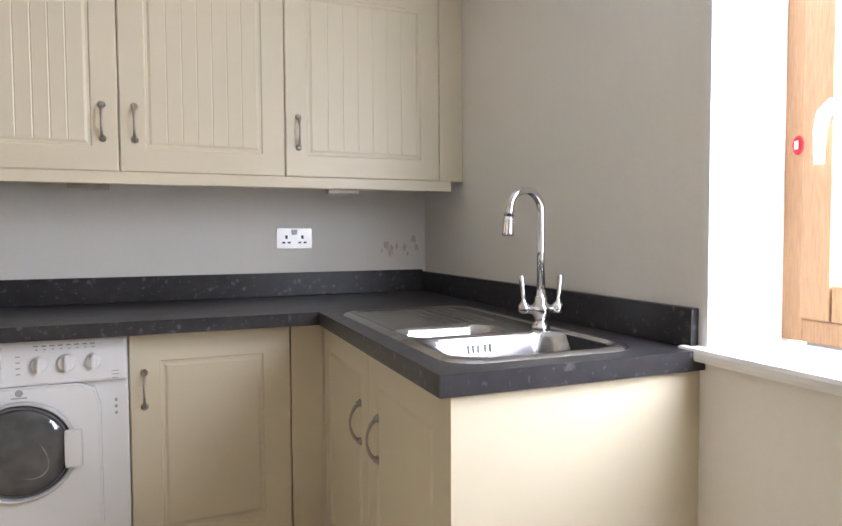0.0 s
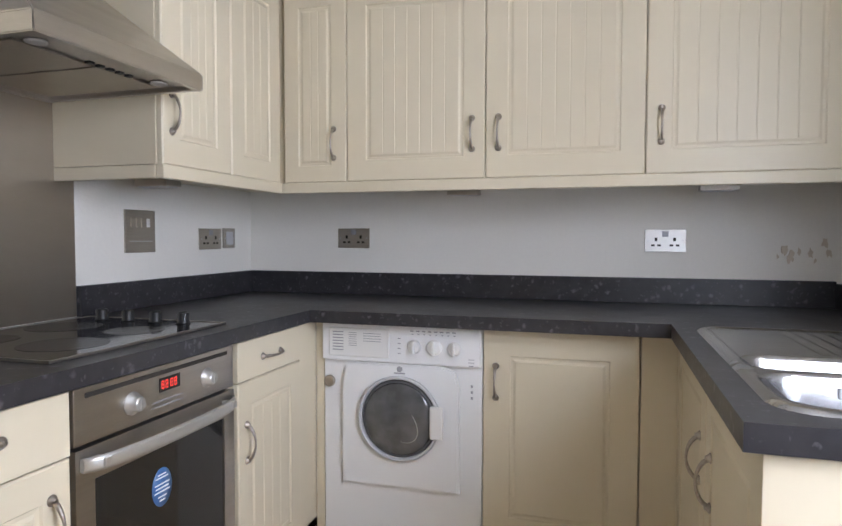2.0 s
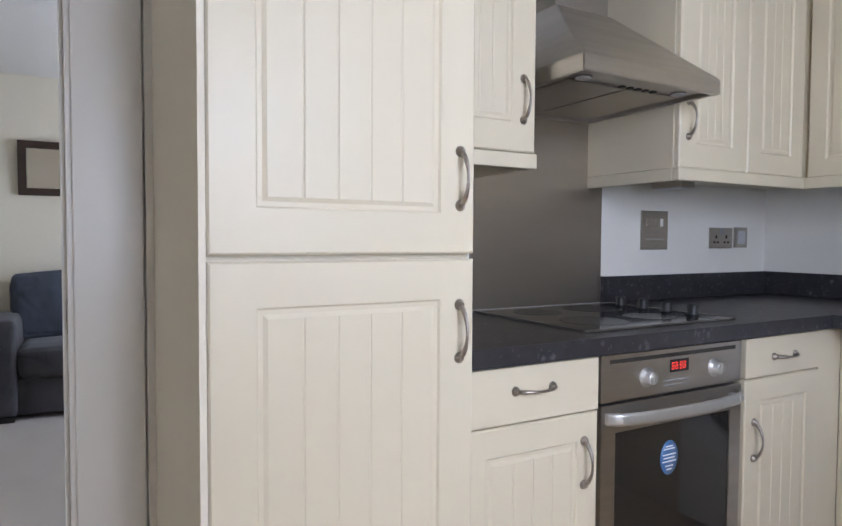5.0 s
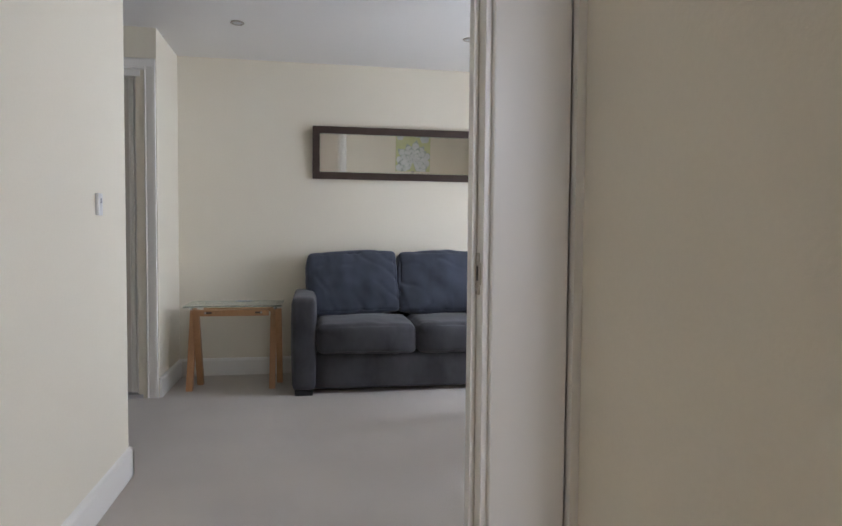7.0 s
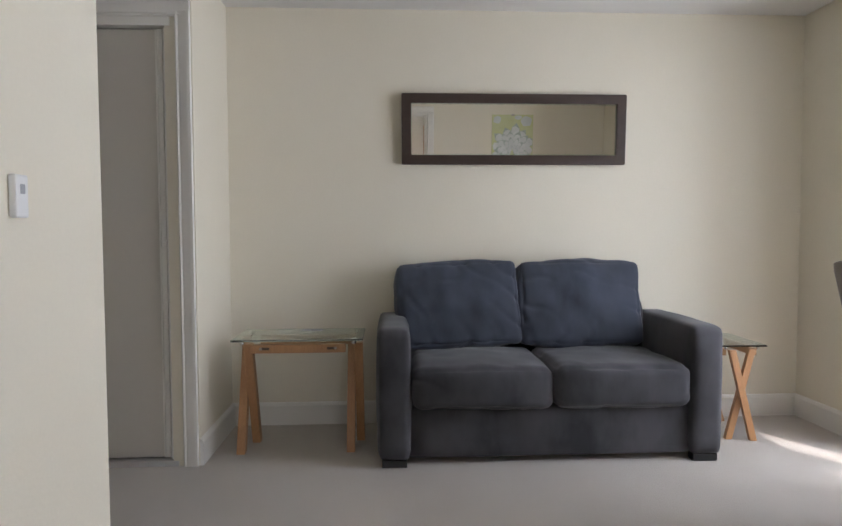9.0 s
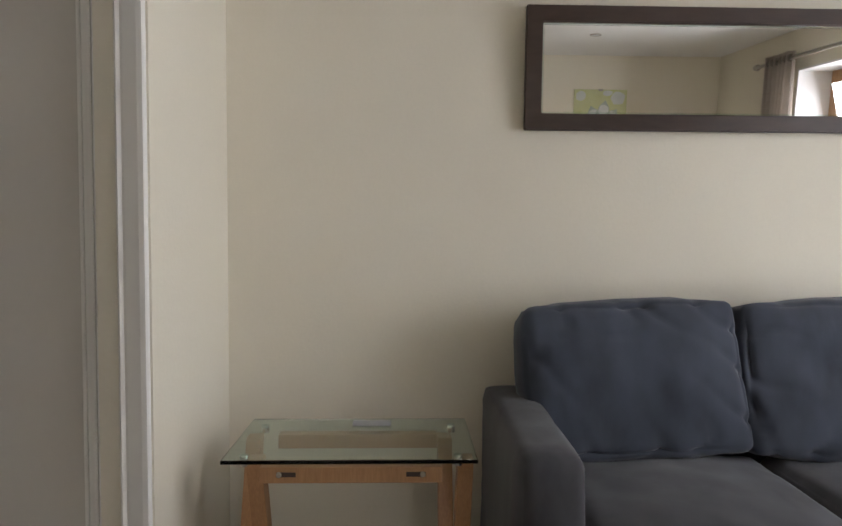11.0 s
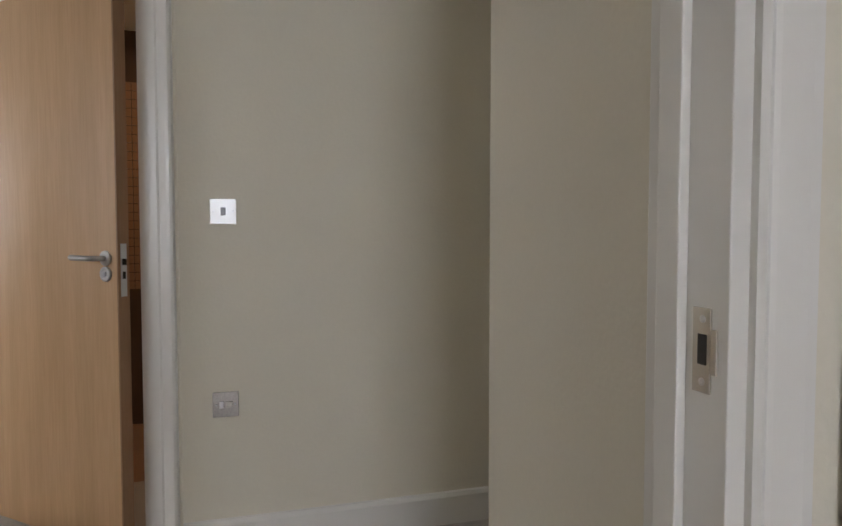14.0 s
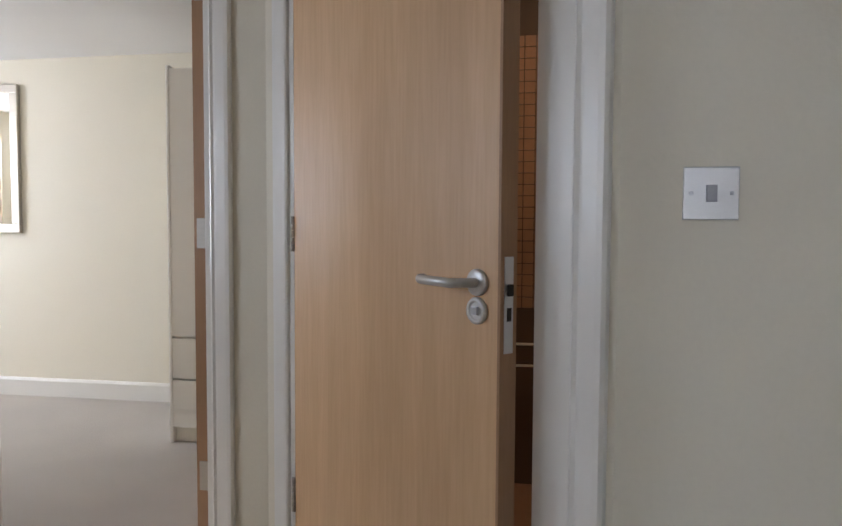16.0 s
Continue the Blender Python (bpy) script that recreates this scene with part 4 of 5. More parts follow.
# oven
ov = thing("oven", "built-in steel oven with dark glass door", "oven")
OY0, OY1, OX = -1.580, -1.035, 0.582
part("body", B(0.05, OY0 + 0.01, 0.16, OX - 0.02, OY1 - 0.01, 0.868), M_BLACK, ov)
cp = part("control_panel", B(OX - 0.019, OY0 + 0.002, 0.752, OX + 0.006, OY1 - 0.002, 0.868, bevel=0.002), M_STEEL, ov)
part("vent_slot", B(OX + 0.0062, OY0 + 0.03, 0.846, OX + 0.0072, OY1 - 0.03, 0.856), M_DARKGAP, cp)
part("display", B(OX + 0.0062, -1.335, 0.805, OX + 0.0076, -1.262, 0.838, bevel=0.0005), M_BLACK, cp)
bm = bmesh.new()
for k, y in enumerate((-1.275, -1.289, -1.306, -1.320)):
    for z in (0.813, 0.8215, 0.830):
        box(bm, OX + 0.0077, y - 0.008, z - 0.0008, OX + 0.008, y, z + 0.0008)
    for yy in (y - 0.008, y - 0.0008):
        box(bm, OX + 0.0077, yy, 0.813, OX + 0.008, yy + 0.0008, 0.830)
part("display_digits", bm, M_LED, cp, "red clock digits")
for y in (-1.42, -1.155):
    bm = bmesh.new()
    lathe(bm, [(0.026, 0), (0.026, 0.002), (0.018, 0.004), (0.017, 0.020), (0.014, 0.024)], (OX + 0.006, y, 0.802), (1, 0, 0), 22)
    box(bm, OX + 0.026, y - 0.003, 0.79, OX + 0.032, y + 0.003, 0.814, bevel=0.001)
    part("oven_knob", bm, M_BRIGHT, cp)
bm = bmesh.new()
for k in range(2):
    box(bm, OX + 0.0062, -1.36, 0.783 - 0.012 * k, OX + 0.0068, -1.25, 0.786 - 0.012 * k)
part("panel_print", bm, M_PRINT, cp)
dr = bmesh.new()
frame_shape(dr, 0, OX - 0.018, OX + 0.008, (OY0 + 0.002, 0.19, OY1 - 0.002, 0.745), (OY0 + 0.05, 0.24, OY1 - 0.05, 0.675))
od = part("oven_door", dr, M_STEEL, ov)
part("door_glass", B(OX - 0.016, OY0 + 0.051, 0.241, OX + 0.005, OY1 - 0.051, 0.674), M_OVENGLASS, od)
bm = bmesh.new()
loops = []
for k in range(19):
    a = k / 18
    y, x = OY0 + 0.012 + (OY1 - OY0 - 0.024) * a, OX + 0.014 + 0.040 * math.sin(math.pi * a) ** 0.45
    loops.append([bm.verts.new((x + dx, y, 0.715 + dz)) for dx, dz in ((-0.005, -0.013), (0.003, -0.016), (0.006, -0.008), (0.006, 0.008), (0.003, 0.016), (-0.005, 0.013))])
for p, q in zip(loops, loops[1:]):
    for k in range(6):
        bm.faces.new((p[k], p[(k + 1) % 6], q[(k + 1) % 6], q[k])).smooth = True
bm.faces.new(loops[0])
bm.faces.new(loops[-1][::-1])
for y in (OY0 + 0.05, OY1 - 0.05):
    box(bm, OX + 0.008, y - 0.008, 0.706, OX + 0.045, y + 0.008, 0.724, bevel=0.002)
part("oven_handle", bm, M_BRIGHT, od)
bm = bmesh.new()
lathe(bm, [(0.034, 0), (0.034, 0.0006), (0.0, 0.0007)], (OX + 0.0055, -1.33, 0.58), (1, 0, 0), 32)
st = part("sticker", bm, M_BLUE, od, "round blue sticker with white lines")
for v in st.data.vertices:
    v.co.z = 0.58 + (v.co.z - 0.58) * 1.35
bm = bmesh.new()
for dz, hw in ((0.030, 0.014), (0.023, 0.021), (0.008, 0.025), (-0.001, 0.022), (-0.010, 0.027), (-0.022, 0.015), (-0.031, 0.010)):
    box(bm, OX + 0.0062, -1.33 - hw, 0.58 + dz - 0.0018, OX + 0.0067, -1.33 + hw, 0.58 + dz + 0.0018)
part("sticker_writing", bm, M_STICKW, st)

# washing machine
wm = thing("washing_machine", "white front-loading washing machine under the worktop", "washing machine")
WX0, WX1, WY = 0.618, 1.193, -0.524
part("body", B(WX0, WY + 0.012, 0.02, WX1, -0.02, 0.862, bevel=0.004), M_WHITE, wm)
pan = part("control_panel", B(WX0 + 0.001, WY - 0.010, 0.735, WX1 - 0.001, WY + 0.011, 0.866, bevel=0.008), M_WHITE, wm)
bm = bmesh.new()
box(bm, WX0 + 0.030, WY - 0.014, 0.752, WX0 + 0.255, WY - 0.009, 0.852, bevel=0.0045)
part("drawer_front", bm, M_WPLASTIC, pan, "detergent drawer front with printed table")
marks = []
for r in range(7):
    marks.append((0.045, 0.772 + r * 0.0105, 0.085, 0.776 + r * 0.0105, 0.004))
    marks.append((0.105, 0.790 + r * 0.0075, 0.135, 0.792 + r * 0.0075, 0.004))
    if r > 2:
        marks.append((0.16, 0.780 + r * 0.009, 0.225, 0.782 + r * 0.009, 0.004))
for k in range(4):
    marks.append((0.285, 0.770 + k * 0.017, 0.296, 0.773 + k * 0.017, 0.0))
for k in range(8):
    marks.append((0.33 + k * 0.021, 0.848, 0.342 + k * 0.021, 0.852, 0.0))
    marks.append((0.335 + k * 0.021, 0.838, 0.341 + k * 0.021, 0.841, 0.0))
marks += [(0.532, 0.752, 0.552, 0.754, 0.0), (0.532, 0.762, 0.552, 0.764, 0.0), (0.534, 0.740, 0.549, 0.743, 0.0)]
for x0, z0, x1, z1, proud in marks:
    part("printed_mark", B(WX0 + x0, WY - 0.0106 - proud, z0, WX0 + x1, WY - 0.0101 - proud, z1), M_PRINT, pan)
for k, (x, r) in enumerate(((WX0 + 0.345, 0.024), (WX0 + 0.415, 0.027), (WX0 + 0.485, 0.024))):
    bm = bmesh.new()
    lathe(bm, [(r, 0), (r, 0.004), (r - 0.004, 0.010), (r - 0.006, 0.013)], (x, WY - 0.010, 0.797), (0, -1, 0), 24)
    box(bm, x - 0.005, WY - 0.034, 0.797 - r * 0.9, x + 0.005, WY - 0.022, 0.797 + r * 0.9, bevel=0.003)
    part("program_knob", bm, M_WPLASTIC, pan)
fascia = bmesh.new()
ring = [(WX0 + 0.075, 0.30), (WX0 + 0.075, 0.66), (WX0 + 0.09, 0.715), (WX0 + 0.135, 0.733), (WX0 + 0.44, 0.733), (WX0 + 0.485, 0.715), (WX0 + 0.50, 0.66), (WX0 + 0.50, 0.30)]
f0, f1 = [fascia.verts.new((x, WY + 0.011, z)) for x, z in ring], [fascia.verts.new((x, WY - 0.008, z)) for x, z in ring]
fascia.faces.new(f1)
for k in range(len(ring)):
    fascia.faces.new((f0[k], f0[(k + 1) % len(ring)], f1[(k + 1) % len(ring)], f1[k]))
bmesh.ops.bevel(fascia, geom=[e for e in fascia.edges if all(v.co.y < WY for v in e.verts)], offset=0.006, segments=2, affect="EDGES")
part("front_plate", fascia, M_WHITE, wm)
DC = (WX0 + 0.291, WY - 0.008, 0.546)
bm = bmesh.new()
lathe(bm, [(0.147, 0.0), (0.149, 0.010), (0.146, 0.018), (0.141, 0.020), (0.138, 0.016), (0.136, 0.008), (0.135, -0.003)], DC, (0, -1, 0), 48)
dr = part("porthole_ring", bm, M_GREYPL, wm, "pale grey porthole door ring")
bm = bmesh.new()
lathe(bm, [(0.1365, 0.002), (0.130, 0.010), (0.112, 0.012), (0.09, 0.002), (0.05, -0.004)], DC, (0, -1, 0), 40)
part("door_seal", bm, M_RUBBER, dr)
bm = bmesh.new()
lathe(bm, [(0.126, 0.0105), (0.120, 0.016), (0.09, 0.028), (0.05, 0.034), (0.002, 0.036)], DC, (0, -1, 0), 40)
bm.faces.ensure_lookup_table()
g = part("porthole_glass", bm, material("porthole_glass", (0.12, 0.12, 0.122), 0.10, grain=0.7, scale=18, second=(0.035, 0.035, 0.036), spec=0.8), dr, "domed dark porthole glass")
bm = bmesh.new()
ca, sa = math.cos(0.7), math.sin(0.7)
loop = [(0.052 * math.cos(k / 28 * 2 * math.pi), 0.078 * math.sin(k / 28 * 2 * math.pi)) for k in range(29)]
tube(bm, [(DC[0] + 0.01 + x * ca - z * sa, DC[1] - 0.038 + 0.25 * (x * x + z * z) ** 0.5 * 0.6, DC[2] - 0.005 + x * sa + z * ca) for x, z in loop], 0.0028, 6)
part("drum_ribs", bm, M_DRUM, dr)
part("door_catch", B(WX0 + 0.405, WY - 0.040, 0.490, WX0 + 0.452, WY - 0.018, 0.602, bevel=0.009), M_WPLASTIC, dr, "white porthole door catch")
bm = bmesh.new()
lathe(bm, [(0.021, 0), (0.021, 0.008), (0.016, 0.010), (0.012, 0.007)], (WX0 + 0.022, WY + 0.011, 0.655), (0, -1, 0), 20)
part("hinge_cap", bm, M_SATIN, wm)
part("badge", B(DC[0] - 0.02, WY - 0.0092, 0.700, DC[0] + 0.02, WY - 0.0081, 0.704), M_PRINT, wm)
bm = bmesh.new()
lathe(bm, [(0.010, 0), (0.010, 0.0008), (0.006, 0.0008)], (DC[0], WY - 0.008, 0.716), (0, -1, 0), 16)
part("badge", bm, M_PRINT, wm)
for z in (0.665, 0.645, 0.625):
    part("indicator", B(WX1 - 0.038, WY + 0.0085, z, WX1 - 0.031, WY + 0.0118, z + 0.009, bevel=0.001), M_PRINT, wm)
solid("appliance_post", B(XL - 0.003, YB + 0.004, 0.0, WX0 - 0.002, -0.03, BT, bevel=0.001), M_CREAM, "cream filler beside the washing machine", "filler panel")

# sockets and switches on the kitchen walls


def plate(name, m, w, h, mat, label, category, group="", sockets=0, rockers=(), screws=True):
    """A wall plate in local x and z, standing off the wall along +y."""
    p = thing(name, label, category, group, m)
    part("faceplate", B(-w / 2, 0.0005, -h / 2, w / 2, 0.007, h / 2, bevel=0.002), mat, p)
    for s in range(sockets):
        cx = (s - (sockets - 1) / 2) * 0.066
        bm = bmesh.new()
        box(bm, cx - 0.005, 0.0071, -0.002, cx + 0.005, 0.0076, 0.012)
        for dx in (-0.011, 0.011):
            box(bm, cx + dx - 0.0065, 0.0071, -0.0215, cx + dx + 0.0065, 0.0076, -0.014)
        part("socket_holes", bm, M_DARKGAP, p)
        part("socket_insert", B(cx - 0.020, 0.0060, -0.027, cx + 0.020, 0.00705, 0.013, bevel=0.0004), mat, p)
    for x, z, rw, rh, rm in rockers:
        bm = bmesh.new()
        box(bm, x - rw / 2, 0.0068, z - rh / 2, x + rw / 2, 0.0105, z + rh / 2, bevel=0.001)
        part("rocker", bm, rm, p)
    if screws:
        for x in (-w / 2 + 0.012, w / 2 - 0.012):
            bm = bmesh.new()
            lathe(bm, [(0.0035, 0), (0.0035, 0.0008), (0.002, 0.001)], (x, 0.0069, 0), (0, 1, 0), 10)
            part("screw", bm, M_GREYPL, p)
    return p


PB = lambda x, z: pose(x, -0.0005, z, 0, 0, 180)
PL = lambda y, z: pose(0.0005, y, z, 0, 0, -90)
plate("double_socket", PB(1.797, 1.157), 0.148, 0.086, M_BRIGHT, "bright steel double socket on the back wall", "socket", "wall sockets", 2, [(0, 0.026, 0.024, 0.022, M_PRINT)])
plate("double_socket", PB(0.519, 1.164), 0.148, 0.086, M_SATIN, "dull steel double socket on the back wall", "socket", "wall sockets", 2, [(0, 0.026, 0.024, 0.022, M_PRINT)])
plate("double_socket", PL(-0.313, 1.160), 0.146, 0.086, M_SATIN, "dull steel double socket beside the corner", "socket", "wall sockets", 2, [(0, 0.026, 0.024, 0.022, M_PRINT)])
plate("wall_switch", PL(-0.180, 1.163), 0.086, 0.086, M_SATIN, "steel wall switch with a pale rocker", "switch", "", 0, [(0, 0, 0.048, 0.056, M_GREYPL)])
plate("cooker_switch", PL(-0.717, 1.188), 0.147, 0.150, M_SATIN, "steel appliance switch panel with four rockers", "switch", "", 0,
      [(-0.036 + k * 0.026, 0.030, 0.014, 0.030, M_SATIN if k else M_WPLASTIC) for k in range(4)] + [(0, -0.035, 0.11, 0.003, M_GREYPL)], False)

# a patch of flaking, stained plaster in the corner over the upstand
stain = bpy.data.materials.new("flaking_plaster")
stain.use_nodes = True
nt = stain.node_tree
bs = nt.nodes["Principled BSDF"]
bs.inputs["Base Color"].default_value, bs.inputs["Roughness"].default_value = (0.60, 0.52, 0.42, 1), 0.85
rng = random.Random(4)
for k, (x, z, r) in enumerate(((2.205, 1.125, 0.024), (2.222, 1.100, 0.022), (2.250, 1.12, 0.012), (2.285, 1.115, 0.018), (2.33, 1.15, 0.02), (2.345, 1.115, 0.016), (2.30, 1.085, 0.010), (2.18, 1.10, 0.010))):
    bm = bmesh.new()
    n = 14
    low, high = [], []
    for i in range(n):
        a = 2 * math.pi * i / n
        rr = r * (0.45 + 0.75 * rng.random())
        low.append(bm.verts.new((x + rr * math.cos(a) * 0.6, -0.0002, z + rr * math.sin(a) * 1.15)))
        high.append(bm.verts.new((x + rr * 0.9 * math.cos(a) * 0.6, -0.0022, z + rr * 0.9 * math.sin(a) * 1.15)))
    bm.faces.new(high)
    for i in range(n):
        bm.faces.new((low[i], low[(i + 1) % n], high[(i + 1) % n], high[i]))
    solid("plaster_flake", bm, stain, "flaking stained plaster above the upstand", "plaster stain", "damp stains")

# ---- living room ----


def soft_block(x0, y0, z0, x1, y1, z1, r=0.05, puff=0.02, n=16, seed=0, wrinkle=0.005, m=None):
    """A padded block with round edges, bulging faces and creases."""
    bm = bmesh.new()
    bmesh.ops.create_cube(bm, size=2.0)
    bmesh.ops.subdivide_edges(bm, edges=bm.edges[:], cuts=n, use_grid_fill=True)
    c = Vector(((x0 + x1) / 2, (y0 + y1) / 2, (z0 + z1) / 2))
    h = Vector(((x1 - x0) / 2, (y1 - y0) / 2, (z1 - z0) / 2))
    off = Vector((seed * 3.7, seed * 1.9, seed * 5.3))
    for v in bm.verts:
        u = v.co.copy()
        p = Vector((u.x * h.x, u.y * h.y, u.z * h.z))
        core = Vector([max(-(hh - r), min(hh - r, q)) for q, hh in zip(p, h)])
        d = p - core
        if d.length > 1e-6:
            p = core + d.normalized() * min(r, d.length if d.length < r else r)
        full = (1 - u.x ** 2) * (1 - u.y ** 2) + (1 - u.y ** 2) * (1 - u.z ** 2) + (1 - u.x ** 2) * (1 - u.z ** 2)
        nrm = d.normalized() if d.length > 1e-6 else Vector((0, 0, 0))
        p += nrm * puff * min(full, 1.0)
        q = c + p
        s = q + off
        edge = sorted((abs(u.x), abs(u.y), abs(u.z)))[1]
        fold = 1 - abs(noise.noise(Vector((s.x * 3, s.y * 5 + s.z * 7, s.z * 2 - s.y * 4))))
        w = noise.noise(s * 2.6) * 0.9 + 0.25 * noise.noise(s * 11) - 0.8 * fold ** 14 * edge ** 3
        p += nrm * wrinkle * w
        v.co = c + p
    for f in bm.faces:
        f.smooth = True
    if m is not None:
        bmesh.ops.transform(bm, matrix=m, verts=bm.verts[:])
    return bm


SY0, SY1, SXF, SXB = -3.165, -1.565, -2.845, -3.53
sofa = thing("sofa", "two-seater sofa in dark grey suede with loose cushions", "sofa")
part("base", soft_block(SXB + 0.02, SY0 + 0.13, 0.030, SXF - 0.035, SY1 - 0.13, 0.275, r=0.02, puff=0.004, n=10, seed=1, wrinkle=0.003), M_SUEDE, sofa)
for k, (a, b) in enumerate(((SY0, SY0 + 0.155), (SY1 - 0.155, SY1))):
    part("arm", soft_block(SXB, a, 0.030, SXF, b, 0.632, r=0.032, puff=0.008, n=14, seed=2 + k, wrinkle=0.006, m=None), M_SUEDE, sofa)
part("back_frame", soft_block(SXB, SY0 + 0.15, 0.06, SXB + 0.14, SY1 - 0.15, 0.70, r=0.04, puff=0.005, n=10, seed=5, wrinkle=0.004), M_SUEDE, sofa)
mid = (SY0 + SY1) / 2
for k, (a, b) in enumerate(((SY0 + 0.157, mid + 0.005), (mid + 0.008, SY1 - 0.157))):
    part("seat_cushion", soft_block(SXB + 0.16, a, 0.262, SXF + 0.02, b, 0.458, r=0.045, puff=0.020, n=26, seed=6 + k, wrinkle=0.013), M_SUEDE, sofa)
    tilt = Matrix.Translation((SXB + 0.20, (a + b) / 2, 0.47)) @ pose(0, 0, 0, 3.2 - 3.4 * k, -13, 0) @ Matrix.Translation((-(SXB + 0.20), -(a + b) / 2, -0.47))
    part("back_cushion", soft_block(SXB + 0.13, a - 0.03 - 0.035 * k, 0.468, SXB + 0.29, b - 0.055, 0.905, r=0.026, puff=0.022, n=36, seed=9 + k, wrinkle=0.026, m=tilt), M_SUEDE2, sofa, "blue-grey suede back cushion")
for x in (SXF - 0.07, SXB + 0.05):
    for a in (SY0 + 0.02, SY1 - 0.135):
        part("foot", B(x, a, 0.0, x + 0.055, a + 0.115, 0.034, bevel=0.003), M_BLACK, sofa)


def side_table(name, m, label, k=(1.0, 1.0, 1.0)):
    """A glass-topped oak side table, 0.62 long, on two pairs of crossed legs; k scales its sides and height."""
    t = thing(name, label, "side table", "side tables", m)
    gl = part("glass_top", B(-0.17, -0.31, 0.556, 0.17, 0.31, 0.566, bevel=0.002), M_TABLEGLASS, t, "clear glass top with a green edge")
    gl.visible_shadow = False
    for y in (-0.265, 0.265):
        for s in (-1, 1):
            bm = bmesh.new()
            a = math.atan2(0.16, 0.50)
            box(bm, -0.024, -0.020, -0.30, 0.024, 0.020, 0.30, bevel=0.002, m=Matrix.Translation((0, y + 0.021 * s, 0.268)) @ pose(0, 0, 0, 0, math.degrees(a) * s, 0))
            bmesh.ops.bisect_plane(bm, geom=bm.verts[:] + bm.edges[:] + bm.faces[:], plane_co=(0, 0, 0.0), plane_no=(0, 0, -1), clear_outer=True)
            bmesh.ops.bisect_plane(bm, geom=bm.verts[:] + bm.edges[:] + bm.faces[:], plane_co=(0, 0, 0.536), plane_no=(0, 0, 1), clear_outer=True)
            bmesh.ops.holes_fill(bm, edges=[e for e in bm.edges if e.is_boundary])
            part("leg", bm, M_OAK, t)
    for x in (-0.115, 0.115):
        part("rail", B(x - 0.018, -0.225, 0.495, x + 0.018, 0.225, 0.535, bevel=0.002), M_OAK, t)
    for x in (-0.12, 0.12):
        for y in (-0.265, 0.265):
            bm = bmesh.new()
            lathe(bm, [(0.012, 0), (0.012, 0.018), (0.010, 0.0195)], (x, y, 0.536), (0, 0, 1), 14)
            part("glass_support", bm, M_CHROME, t)
    for y in (-0.16, 0.16):
        bm = bmesh.new()
        lathe(bm, [(0.007, 0), (0.007, 0.004), (0.004, 0.006)], (0.133, y + math.copysign(0.017, y), 0.517), (1, 0, 0), 10)
        part("bolt", bm, M_SATIN, t)
        bm = bmesh.new()
        box(bm, 0.1325, y - 0.024, 0.511, 0.1342, y + 0.024, 0.523, bevel=0.0008)
        part("bolt_slot", bm, M_WENGE, t, "dark slot for the bolt")
    for ob in bpy.data.objects:
        if ob.parent == t:
            ob.data.transform(Matrix.Diagonal((*k, 1)))
    return t


side_table("side_table", pose(-3.19, -3.543, 0), "oak side table with a glass top and crossed legs")
side_table("side_table", pose(-3.31, -1.305, 0, 0, 0, 88), "small oak side table with a glass top, beyond the sofa arm", (0.68, 0.62, 0.87))
# a leaflet lying on the glass
solid("leaflet", B(-3.335, -3.56, 0.567, -3.285, -3.45, 0.5685, bevel=0.0004), M_PRINT, "thin grey leaflet lying on the glass table", "leaflet")

# framed mirror, leaning a little off the wall
LEAN = 2.9
MIR = pose(-3.549, -2.409, 1.445, 0, LEAN, 0)
mir = thing("wall_mirror", "long mirror in a wide dark brown wooden frame", "mirror", m=MIR)
MW, MH, MB = 1.25, 0.385, 0.052
bm = bmesh.new()
frame_shape(bm, 0, 0.0, 0.026, (-MW / 2, 0, MW / 2, MH), (-MW / 2 + MB, MB, MW / 2 - MB, MH - MB))
bmesh.ops.bevel(bm, geom=bm.edges[:], offset=0.003, segments=2, affect="EDGES")
part("mirror_frame", bm, M_WENGE, mir)
part("mirror_glass", B(0.006, -MW / 2 + MB - 0.004, MB - 0.004, 0.014, MW / 2 - MB + 0.004, MH - MB + 0.004), M_MIRROR, mir)
bm = bmesh.new()
for a in ((-MW / 2 + MB, MB, MW / 2 - MB, MB + 0.006), (-MW / 2 + MB, MH - MB - 0.006, MW / 2 - MB, MH - MB), (-MW / 2 + MB, MB + 0.006, -MW / 2 + MB + 0.006, MH - MB - 0.006), (MW / 2 - MB - 0.006, MB + 0.006, MW / 2 - MB, MH - MB - 0.006)):
    box(bm, 0.0141, a[0], a[1], 0.0165, a[2], a[3])
part("bevelled_edge", bm, M_GLASS, mir)

# two clip-framed flower prints, one over the other, on the kitchen partition
M_PAPER = material("pale_print_paper", (0.66, 0.68, 0.65), 0.5, grain=0.2, scale=20, second=(0.55, 0.58, 0.55), blotch=0.4, blotch_scale=7)
M_LIME = material("lime_print", (0.57, 0.59, 0.27), 0.6, grain=0.5, scale=14, blotch=0.4, blotch_scale=9, second=(0.66, 0.67, 0.42))
M_PETAL = material("white_petal_print", (0.74, 0.75, 0.72), 0.6, grain=0.4, scale=24, blotch=0.4, blotch_scale=14)
M_STEM = material("grey_green_print", (0.46, 0.52, 0.45), 0.6, grain=0.6, scale=24, blotch=0.4, blotch_scale=12)


